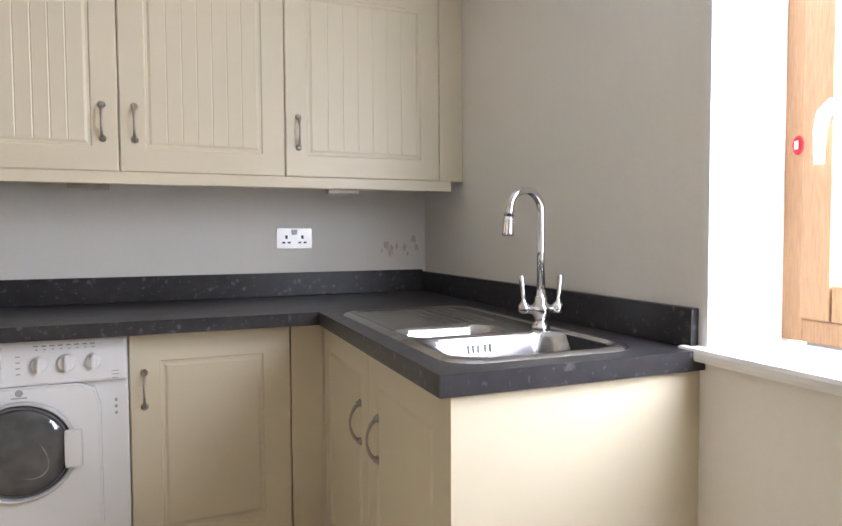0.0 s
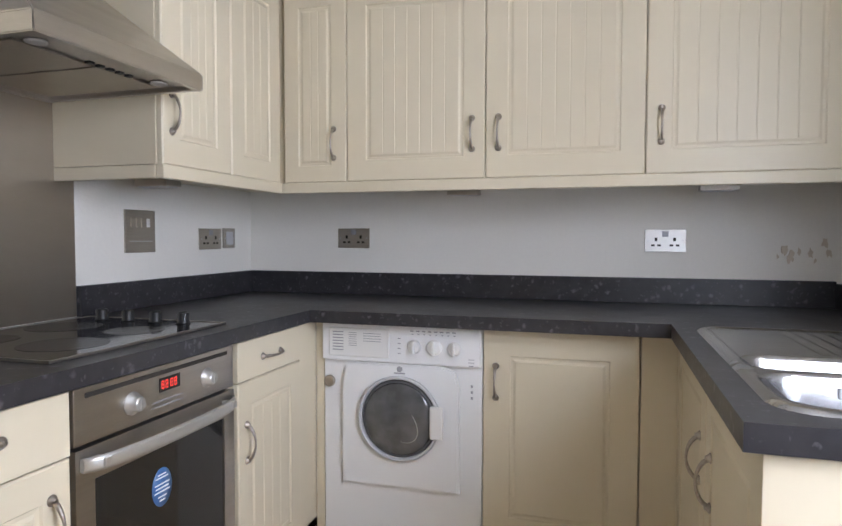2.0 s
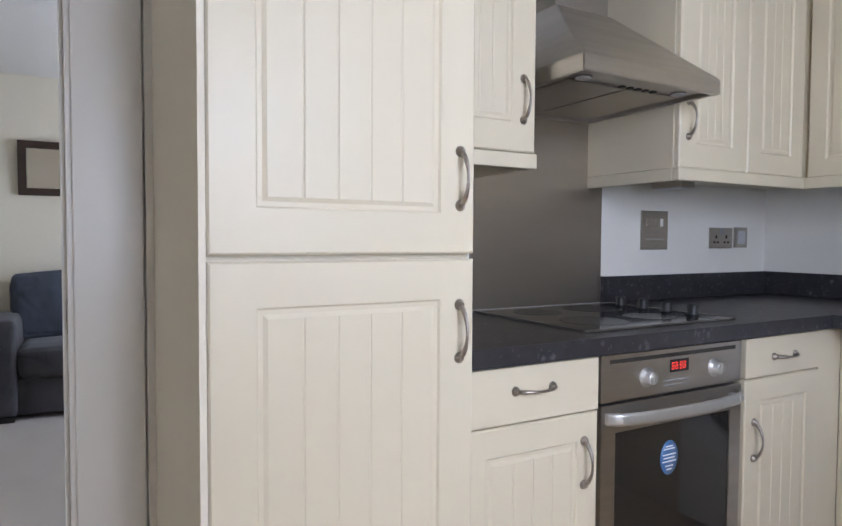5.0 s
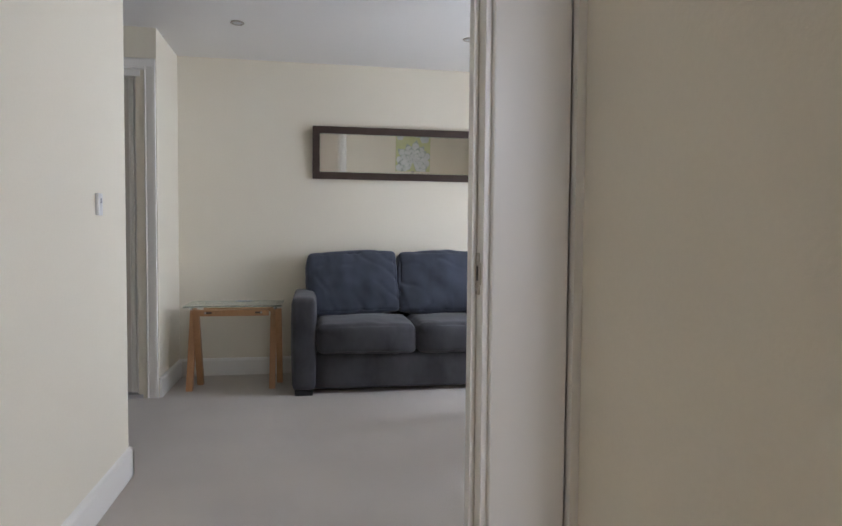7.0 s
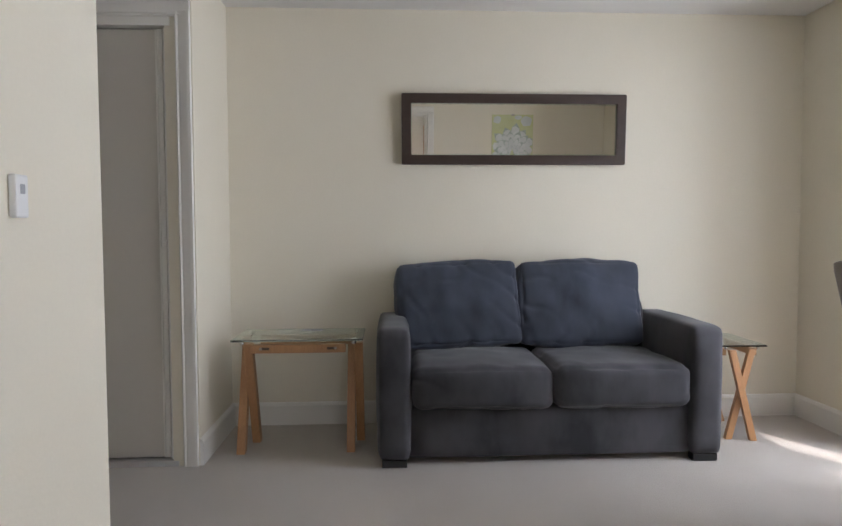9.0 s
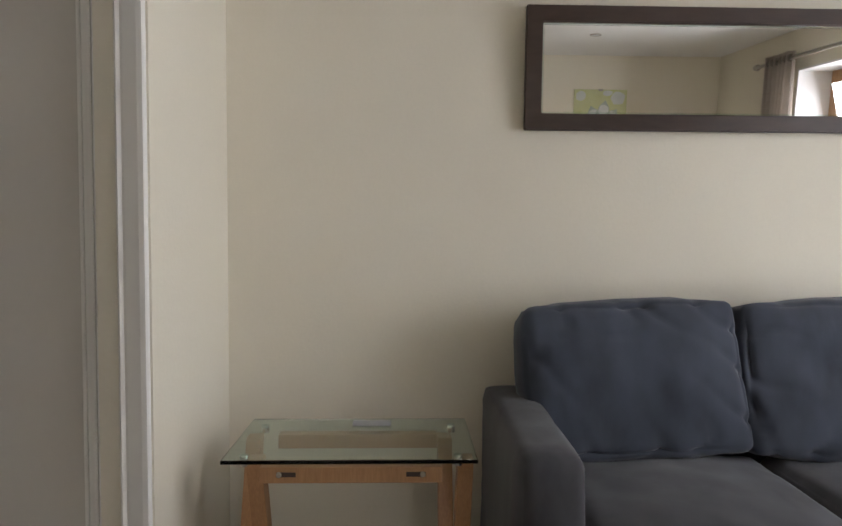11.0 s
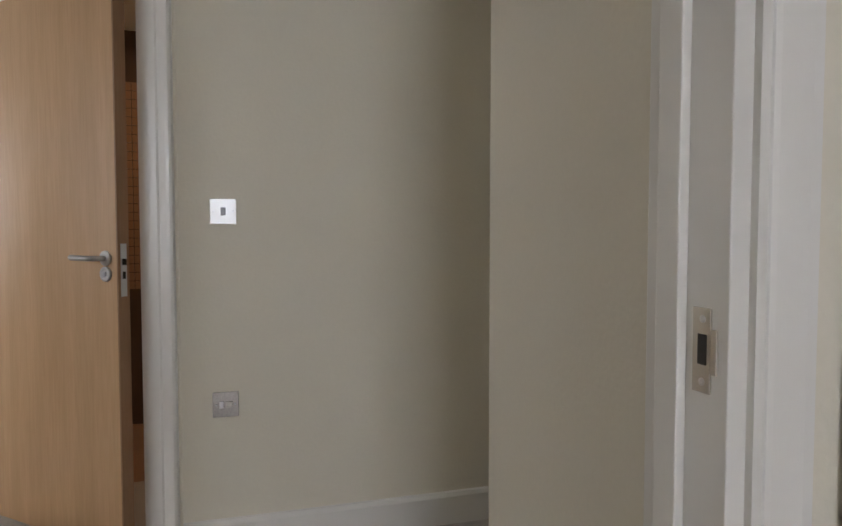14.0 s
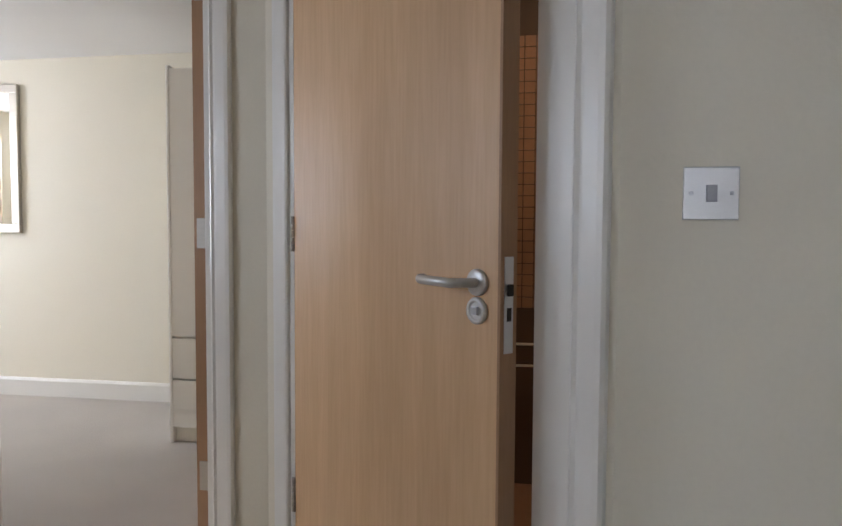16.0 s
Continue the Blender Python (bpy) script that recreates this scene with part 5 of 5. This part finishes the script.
def flower_print(m, label, seed, ground, wash):
    pic = thing("flower_print", label, "picture", "flower prints", m)
    part("backing", B(-0.016, -0.225, -0.245, 0.0, 0.225, 0.245, bevel=0.001), ground, pic)
    rng = random.Random(seed)
    bm = bmesh.new()
    for y, z, w, h in ((-0.17, 0.19, 0.05, 0.05), (0.15, 0.175, 0.07, 0.065), (0.06, 0.215, 0.05, 0.026)):
        ring = [bm.verts.new((-0.0164, y + w * math.cos(k / 14 * 2 * math.pi) * rng.uniform(0.75, 1.0), z + h * math.sin(k / 14 * 2 * math.pi) * rng.uniform(0.75, 1.0))) for k in range(14)]
        bm.faces.new(ring)
    part("colour_wash", bm, wash, pic)
    shade, petal = bmesh.new(), bmesh.new()
    for ring, (n, ln, wd) in enumerate(((9, 0.26, 0.12), (9, 0.21, 0.09), (8, 0.14, 0.055), (6, 0.07, 0.03))):
        for k in range(n):
            a = math.pi * (-0.22 + 1.44 * (k + 0.5 * (ring % 2)) / (n - 0.5)) + rng.uniform(-0.08, 0.08)
            d, s = Vector((0, math.cos(a), math.sin(a))), Vector((0, -math.sin(a), math.cos(a)))
            for tgt, gap, g in ((shade, 0.0, 1.0), (petal, 0.0003, 0.86)):
                o = Vector((-0.0167 - 0.0009 * ring - 0.00005 * k - gap, 0, -0.12))
                L = ln * (0.9 + 0.2 * rng.random())
                w2 = wd * g
                pts = [o, o + d * L * 0.45 + s * w2 * 0.5, o + d * L * 0.8 + s * w2 * 0.36, o + d * L * g, o + d * L * 0.8 - s * w2 * 0.36, o + d * L * 0.45 - s * w2 * 0.5]
                tgt.faces.new([tgt.verts.new((p.x, max(-0.222, min(0.222, p.y)), max(-0.242, min(0.242, p.z)))) for p in pts])
    part("petal_shading", shade, M_STEM, pic)
    part("petals", petal, M_PETAL, pic)
    for z in (-0.243, 0.243):
        part("clip", B(-0.0245, -0.018, z - 0.012, -0.0005, 0.018, z + 0.006, bevel=0.001), M_SATIN, pic)


flower_print(pose(-0.162, -1.755, 1.765), "frameless print of a white flower on lime green", 7, M_LIME, M_PAPER)
flower_print(pose(-0.162, -1.755, 1.245), "frameless pale print of a white flower hanging below another", 8, M_PAPER, M_LIME)

# ceiling spots
for x, y in ((-2.755, -3.475), (-2.79, -2.045), (-0.95, -3.40), (-0.95, -2.05)):
    s = thing("ceiling_spot", "recessed ceiling spotlight with a satin ring, switched off", "ceiling light", "recessed spotlights", pose(x, y, CEIL))
    bm = bmesh.new()
    lathe(bm, [(0.041, 0.0), (0.041, 0.004), (0.036, 0.007), (0.029, 0.004), (0.028, 0.0)], (0, 0, 0), (0, 0, -1), 24)
    part("bezel", bm, M_SATIN, s)
    bm = bmesh.new()
    lathe(bm, [(0.027, 0.0), (0.026, 0.003), (0.012, 0.0045)], (0, 0, 0), (0, 0, -1), 20)
    part("lamp", bm, M_GREYPL, s)

# thermostat on the side wall
th = thing("room_thermostat", "white wall thermostat with a small dark window", "thermostat", m=pose(-1.28, -3.80, 1.135))
part("case", B(-0.020, 0.0005, -0.040, 0.020, 0.015, 0.040, bevel=0.004), M_WPLASTIC, th)
part("dial", B(-0.007, 0.0152, 0.004, 0.007, 0.0165, 0.022, bevel=0.0006), M_PRINT, th)

# dining chair and curtain
ch = thing("dining_chair", "high-backed taupe upholstered dining chair with oak legs", "chair", m=pose(-2.09, -1.14, 0, 0, 0, 22))
part("seat", soft_block(-0.22, -0.21, 0.40, 0.22, 0.23, 0.50, r=0.03, puff=0.012, n=12, seed=20, wrinkle=0.002), M_CHAIR, ch)
bk = soft_block(-0.225, -0.255, 0.36, 0.225, -0.19, 0.965, r=0.022, puff=0.006, n=16, seed=21, wrinkle=0.002)
for v in bk.verts:
    t = max(0, (v.co.z - 0.42) / 0.58)
    v.co.y -= 0.15 * t * t + 0.02 * t
part("backrest", bk, M_CHAIR, ch)
for x in (-0.19, 0.19):
    for y, k in ((0.19, 0.0), (-0.20, -0.08)):
        bm = bmesh.new()
        top, foot = Vector((x, y, 0.41)), Vector((x, y + k, 0.0))
        rings = []
        for c, hw in ((foot, 0.016), (top, 0.023)):
            rings.append([bm.verts.new(c + Vector((a * hw, b * hw, 0))) for a, b in ((-1, -1), (1, -1), (1, 1), (-1, 1))])
        bm.faces.new(rings[0][::-1])
        bm.faces.new(rings[1])
        for q in range(4):
            bm.faces.new((rings[0][q], rings[0][(q + 1) % 4], rings[1][(q + 1) % 4], rings[1][q]))
        part("leg", bm, M_OAK, ch)
tagob = thing("chair_tag", "small white card tag hanging from the chair", "tag", m=pose(-2.033, -1.435, 0.225, 0, 0, 22))
part("card", B(-0.03, -0.001, -0.05, 0.03, 0.001, 0.03, bevel=0.0005), M_STICKW, tagob)
bm = bmesh.new()
tube(bm, [(0, 0, 0.03), (0.005, 0, 0.08), (0.0, 0.01, 0.115)], 0.001, 5)
part("string", bm, M_STICKW, tagob)
part("card_print", B(-0.018, 0.0011, -0.02, 0.018, 0.0016, -0.005), M_PRINT, tagob)


def curtain(x0, x1, y, z0, z1, folds):
    c = thing("curtain", "taupe eyelet curtain drawn to the side", "curtain", "window curtains")
    bm = bmesh.new()
    n = folds * 10
    rows = []
    for j in range(9):
        z = z0 + (z1 - z0) * j / 8
        row = []
        for i in range(n + 1):
            t = i / n
            amp = 0.040 * (0.75 + 0.25 * math.sin(3 * t + j * 0.4))
            row.append(bm.verts.new((x0 + (x1 - x0) * t + 0.006 * math.sin(j + 9 * t), y + amp * math.sin(t * folds * 2 * math.pi), z)))
        rows.append(row)
    for a, b in zip(rows, rows[1:]):
        for i in range(n):
            bm.faces.new((a[i], a[i + 1], b[i + 1], b[i])).smooth = True
    bmesh.ops.solidify(bm, geom=bm.faces[:], thickness=0.003)
    part("cloth", bm, M_CURTAIN, c)
    for k in range(folds):
        bm = bmesh.new()
        a = (k + 0.5) / folds
        lathe(bm, [(0.026, -0.002), (0.028, 0.0), (0.026, 0.002), (0.020, 0.002), (0.020, -0.002)], (x0 + (x1 - x0) * a, y, z1 - 0.045), (1, 0, 0), 16)
        part("eyelet", bm, M_SATIN, c)
    return c


curtain(-1.37, -1.08, -0.86, 0.03, 2.12, 6)
rod = thing("curtain_rod", "brushed steel curtain pole with end caps", "curtain pole")
bm = bmesh.new()
tube(bm, [(-2.72, -0.86, 2.075), (-0.95, -0.86, 2.075)], 0.012, 12)
part("pole", bm, M_SATIN, rod)
for x in (-2.725, -0.945):
    bm = bmesh.new()
    lathe(bm, [(0.012, -0.02), (0.022, -0.015), (0.024, 0.0), (0.020, 0.016), (0.008, 0.02)], (x, -0.86, 2.075), (1, 0, 0), 16)
    part("finial", bm, M_SATIN, rod)
for x in (-2.65, -1.05):
    bm = bmesh.new()
    tube(bm, [(x, -0.862, 2.075), (x, -0.74, 2.075)], 0.008, 8)
    lathe(bm, [(0.025, 0), (0.025, 0.006), (0.012, 0.01)], (x, -0.7405, 2.075), (0, -1, 0), 16)
    part("bracket", bm, M_SATIN, rod)

# built-in closet with sliding panels in the lobby
cl = thing("sliding_closet", "built-in closet with two grey sliding doors in a white frame", "closet")
CY0, CY1 = -5.515, -4.045
for y0, y1, x in ((-4.86, -4.122, -2.990), (CY0 + 0.008, -4.778, -2.960)):
    d = part("sliding_door", B(x - 0.016, y0 + 0.004, 0.03, x, y1 - 0.004, 1.985, bevel=0.001), M_PANEL, cl)
    for yy in (y0, y1 - 0.032):
        bm = bmesh.new()
        box(bm, x - 0.02, yy, 0.028, x + 0.007, yy + 0.009, 1.987, bevel=0.003)
        box(bm, x - 0.02, yy + 0.009, 0.028, x + 0.001, yy + 0.022, 1.987)
        box(bm, x - 0.02, yy + 0.022, 0.028, x + 0.007, yy + 0.032, 1.987, bevel=0.003)
        part("stile", bm, M_GLOSS, d)
part("bottom_track", B(-3.04, CY0 + 0.002, 0.0, -2.945, CY1 - 0.03, 0.024, bevel=0.002), M_ALU, cl)
part("top_track", B(-3.04, CY0 + 0.002, 1.990, -2.945, CY1 - 0.03, 2.03, bevel=0.002), M_GLOSS, cl)
part("side_jamb", B(-3.09, CY1 - 0.072, 0.0, -2.976, CY1, 2.03, bevel=0.002), M_GLOSS, cl)
bm = bmesh.new()
architrave_bar(bm, (-2.950, CY1 - 0.006, 0), (-2.950, CY1 - 0.006, 2.05), (1, 0, 0), (0, 1, 0), width=0.066)
part("architrave", bm, M_GLOSS, cl)
bm = bmesh.new()
architrave_bar(bm, (-2.950, CY0 + 0.01, 2.03), (-2.950, CY1 + 0.060, 2.03), (1, 0, 0), (0, 0, 1), width=0.07)
part("architrave", bm, M_GLOSS, cl)
part("interior", B(-3.59, CY0 + 0.03, 0.001, -3.57, CY1 - 0.03, 2.03), M_DARKGAP, cl)

# ---- hall ----
PS = lambda x, z: pose(x, -7.2855, z, 0, 0, 0)
plate("light_switch", PS(-2.334, 1.195), 0.087, 0.087, M_BRIGHT, "brushed steel light switch with one dark rocker", "switch", "", 0, [(0, 0, 0.017, 0.028, M_PRINT)])
plate("fused_spur", PS(-2.334, 0.528), 0.087, 0.087, M_PEWTER, "dull steel fused spur with a white rocker", "fused spur", "", 0, [(0.014, 0.0, 0.014, 0.024, M_WPLASTIC), (-0.012, 0.0, 0.022, 0.020, M_SATIN)])
# end-of-hall door frame in the recess
ed = thing("entrance_door_frame", "white door frame at the end of the hall", "door frame")
ed["kind"] = "structure"
part("lining", B(-3.412, -7.285, 0, -3.367, -7.225, 2.05, bevel=0.003), M_GLOSS, ed)


def lever_set(parent, m, turn=True):
    """A round-rose lever handle with a round escutcheon below it; local y points off the door, the lever runs along -x."""
    bm = bmesh.new()
    lathe(bm, [(0.026, 0), (0.026, 0.006), (0.024, 0.009), (0.012, 0.009)], m @ Vector((0, 0, 0)), m.to_3x3() @ Vector((0, 1, 0)), 28)
    r = part("rose", bm, M_BRIGHT, parent, "round brushed steel rose")
    bm = bmesh.new()
    pts = [(0, 0.009, 0), (0, 0.038, 0)] + [(-0.018 * math.sin(a), 0.038 + 0.018 * (1 - math.cos(a)), 0) for a in (math.pi / 2 * k / 6 for k in range(1, 7))] + [(-0.06, 0.057, 0.001), (-0.105, 0.055, 0.002), (-0.118, 0.048, 0.002), (-0.122, 0.036, 0.002)]
    tube(bm, [m @ Vector(p) for p in pts], 0.0095, 12)
    part("lever", bm, M_BRIGHT, r)
    bm = bmesh.new()
    lathe(bm, [(0.026, 0), (0.026, 0.006), (0.024, 0.009), (0.017, 0.009), (0.016, 0.006)], m @ Vector((0, 0, -0.054)), m.to_3x3() @ Vector((0, 1, 0)), 28)
    e = part("escutcheon", bm, M_BRIGHT, parent, "round privacy indicator")
    bm = bmesh.new()
    box(bm, -0.008, 0.006, -0.062, 0.008, 0.013, -0.046, bevel=0.002, m=m)
    part("indicator", bm, M_GREYPL, e)


def hinge(parent, m):
    bm = bmesh.new()
    for k in range(5):
        lathe(bm, [(0.0058, 0), (0.0058, 0.0192)], m @ Vector((0, 0, -0.05 + 0.02 * k)), (0, 0, 1), 10)
    return part("hinge", bm, M_SATIN, parent, "steel butt hinge")


# bathroom door in the angled wall: the leaf stands a little way open into the hall
fd = door_frame("door_4", DIAG @ pose(0.078, 0, 0), 0.957, 0.12, stop=0.052, face=0.092)
HINGE = DIAG @ Vector((0.085 + 0.95 - 0.032, 0.004, 0))
leaf_dir = Vector((-2.005, -7.332, 0)) - Vector((HINGE.x, HINGE.y, 0))
LEAF_M = Matrix.Translation((HINGE.x, HINGE.y, 0)) @ pose(0, 0, 0, 0, 0, math.degrees(math.atan2(leaf_dir.y, leaf_dir.x)))
bd = thing("bathroom_door", "maple veneer flush door standing ajar", "door", m=LEAF_M)
LW = 0.815
part("door_leaf", B(0.004, 0.0, 0.008, LW - 0.007, 0.044, 1.988), M_VENEER, bd)
part("edge_lipping", B(LW - 0.0069, 0.0, 0.008, LW, 0.044, 1.988, bevel=0.0008), M_LIPPING, bd)
part("latch_plate", B(LW, 0.010, 0.905, LW + 0.0015, 0.033, 1.085), M_BRIGHT, bd, "steel latch plate on the door edge")
bm = bmesh.new()
box(bm, LW + 0.0016, 0.015, 1.012, LW + 0.008, 0.028, 1.034, bevel=0.002)
box(bm, LW + 0.0016, 0.016, 0.965, LW + 0.003, 0.027, 0.990)
part("latch_bolt", bm, M_DARKGAP, bd)

lever_set(bd, Matrix.Translation((LW - 0.058, 0, 1.035)) @ Matrix.Diagonal((1, -1, 1, 1)))
for z in (0.37, 1.125, 1.88):
    hinge(bd, Matrix.Translation((0.0, -0.003, z)))
# bedroom door, wide open into the bedroom: its hinge edge faces the hall
bo = thing("bedroom_door", "maple veneer door standing wide open into the bedroom", "door", m=pose(-1.012, BY - 0.125, 0))
part("door_leaf", B(0.0, -0.76, 0.008, 0.044, -0.007, 2.078), M_VENEER, bo)
part("edge_lipping", B(0.0, -0.0069, 0.008, 0.044, 0.0, 2.078, bevel=0.0008), M_LIPPING, bo)
for z in (0.31, 1.125, 1.93):
    h = hinge(bo, Matrix.Translation((-0.002, 0.004, z)))
    part("hinge_leaf", B(0.004, 0.0002, z - 0.05, 0.034, 0.0022, z + 0.05, bevel=0.001), M_SATIN, h)

# ---- bedroom ----
wd = thing("wardrobe", "tall white wardrobe with drawers at the bottom", "wardrobe")
WXA, WXB, WYF = -1.025, -0.215, -9.275
part("carcass", B(WXA, -9.995, 0.0, WXB, WYF - 0.012, 1.99, bevel=0.002), M_WARDROBE, wd)
part("side_panel", B(WXB - 0.003, -9.995, 0.0, WXB + 0.015, WYF + 0.021, 2.0, bevel=0.002), M_WARDROBE, wd)
for z0, z1, nm in ((0.574, 1.985, "wardrobe_door"), (0.350, 0.564, "drawer_front"), (0.085, 0.340, "drawer_front")):
    part(nm, B(WXA + 0.003, WYF + 0.0, z0, WXB - 0.003, WYF + 0.019, z1, bevel=0.002), M_WARDROBE, wd)
bmr = thing("bedroom_mirror", "mirror in a silver frame on the bedroom wall", "mirror", m=pose(1.555, -9.998, 1.62))
bm = bmesh.new()
for a in ((-0.25, -0.5, 0.25, -0.44), (-0.25, 0.44, 0.25, 0.5), (-0.25, -0.44, -0.19, 0.44), (0.19, -0.44, 0.25, 0.44)):
    box(bm, a[0], 0.0, a[1], a[2], 0.03, a[3], bevel=0.006)
part("mirror_frame", bm, M_SATIN, bmr)
part("mirror_glass", B(-0.195, 0.004, -0.445, 0.195, 0.012, 0.445), M_MIRROR, bmr)

# ---- bathroom, seen through the gap of the door ----
rl = thing("bathroom_shelf", "chrome towel rail seen through the door gap", "towel rail")
for z in (0.556, 0.65):
    bm = bmesh.new()
    tube(bm, [(-2.45, -8.92, z), (-1.95, -8.92, z)], 0.009, 8)
    part("bar", bm, M_CHROME, rl)
bm = bmesh.new()
for x in (-2.45, -1.95):
    tube(bm, [(x, -8.92, 0.54), (x, -8.92, 0.67)], 0.008, 8)
    tube(bm, [(x, -8.92, 0.60), (x, -9.0, 0.60)], 0.008, 8)
part("bracket", bm, M_CHROME, rl)
# mosaic pieces on the bathroom wall that shows in the gap
tile_bm = bmesh.new()
box(tile_bm, 0, 0, 0, 0.046, 0.006, 0.046, bevel=0.0015)
tile_mesh = bpy.data.meshes.new("tile")
tile_bm.to_mesh(tile_mesh)
tile_bm.free()
tile_mesh.materials.append(M_TILE)
host = bpy.data.objects["wall_bathroom_far"]
host.data.materials[0] = M_GROUT
for i in range(11):
    for j in range(24):
        t = bpy.data.objects.new("tile", tile_mesh)
        scene.collection.objects.link(t)
        t.parent = host
        t.location = (-2.20 + i * 0.05, -9.0005, 0.80 + j * 0.05)

# flat white board between the doorway and the tall unit
solid("trim", box(box(B(-0.0395, -2.690, 0.0, -0.020, -2.534, 2.10, bevel=0.004), -0.0395, -3.71, 2.014, -0.020, -2.6905, 2.10, bevel=0.004), -0.0395, -3.795, 0.0, -0.020, -3.7105, 2.10, bevel=0.004), M_GLOSS, "flat white painted board beside the doorway", "board", kind="structure")

# unseen recessed lamp, lit, added to brighten the tiles in the door gap
bs_ = thing("ceiling_spot", "unseen bathroom ceiling spotlight, added to light the tiles", "ceiling light", "recessed spotlights", pose(-2.45, -8.45, CEIL))
bm = bmesh.new()
lathe(bm, [(0.041, 0.0), (0.041, 0.004), (0.036, 0.007), (0.029, 0.004), (0.028, 0.0)], (0, 0, 0), (0, 0, -1), 24)
part("bezel", bm, M_SATIN, bs_)
bm = bmesh.new()
lathe(bm, [(0.027, 0.0), (0.026, 0.003), (0.012, 0.0045)], (0, 0, 0), (0, 0, -1), 20)
part("lamp", bm, glowing("warm_lamp_glow", (1.0, 0.78, 0.5), 700.0), bs_)
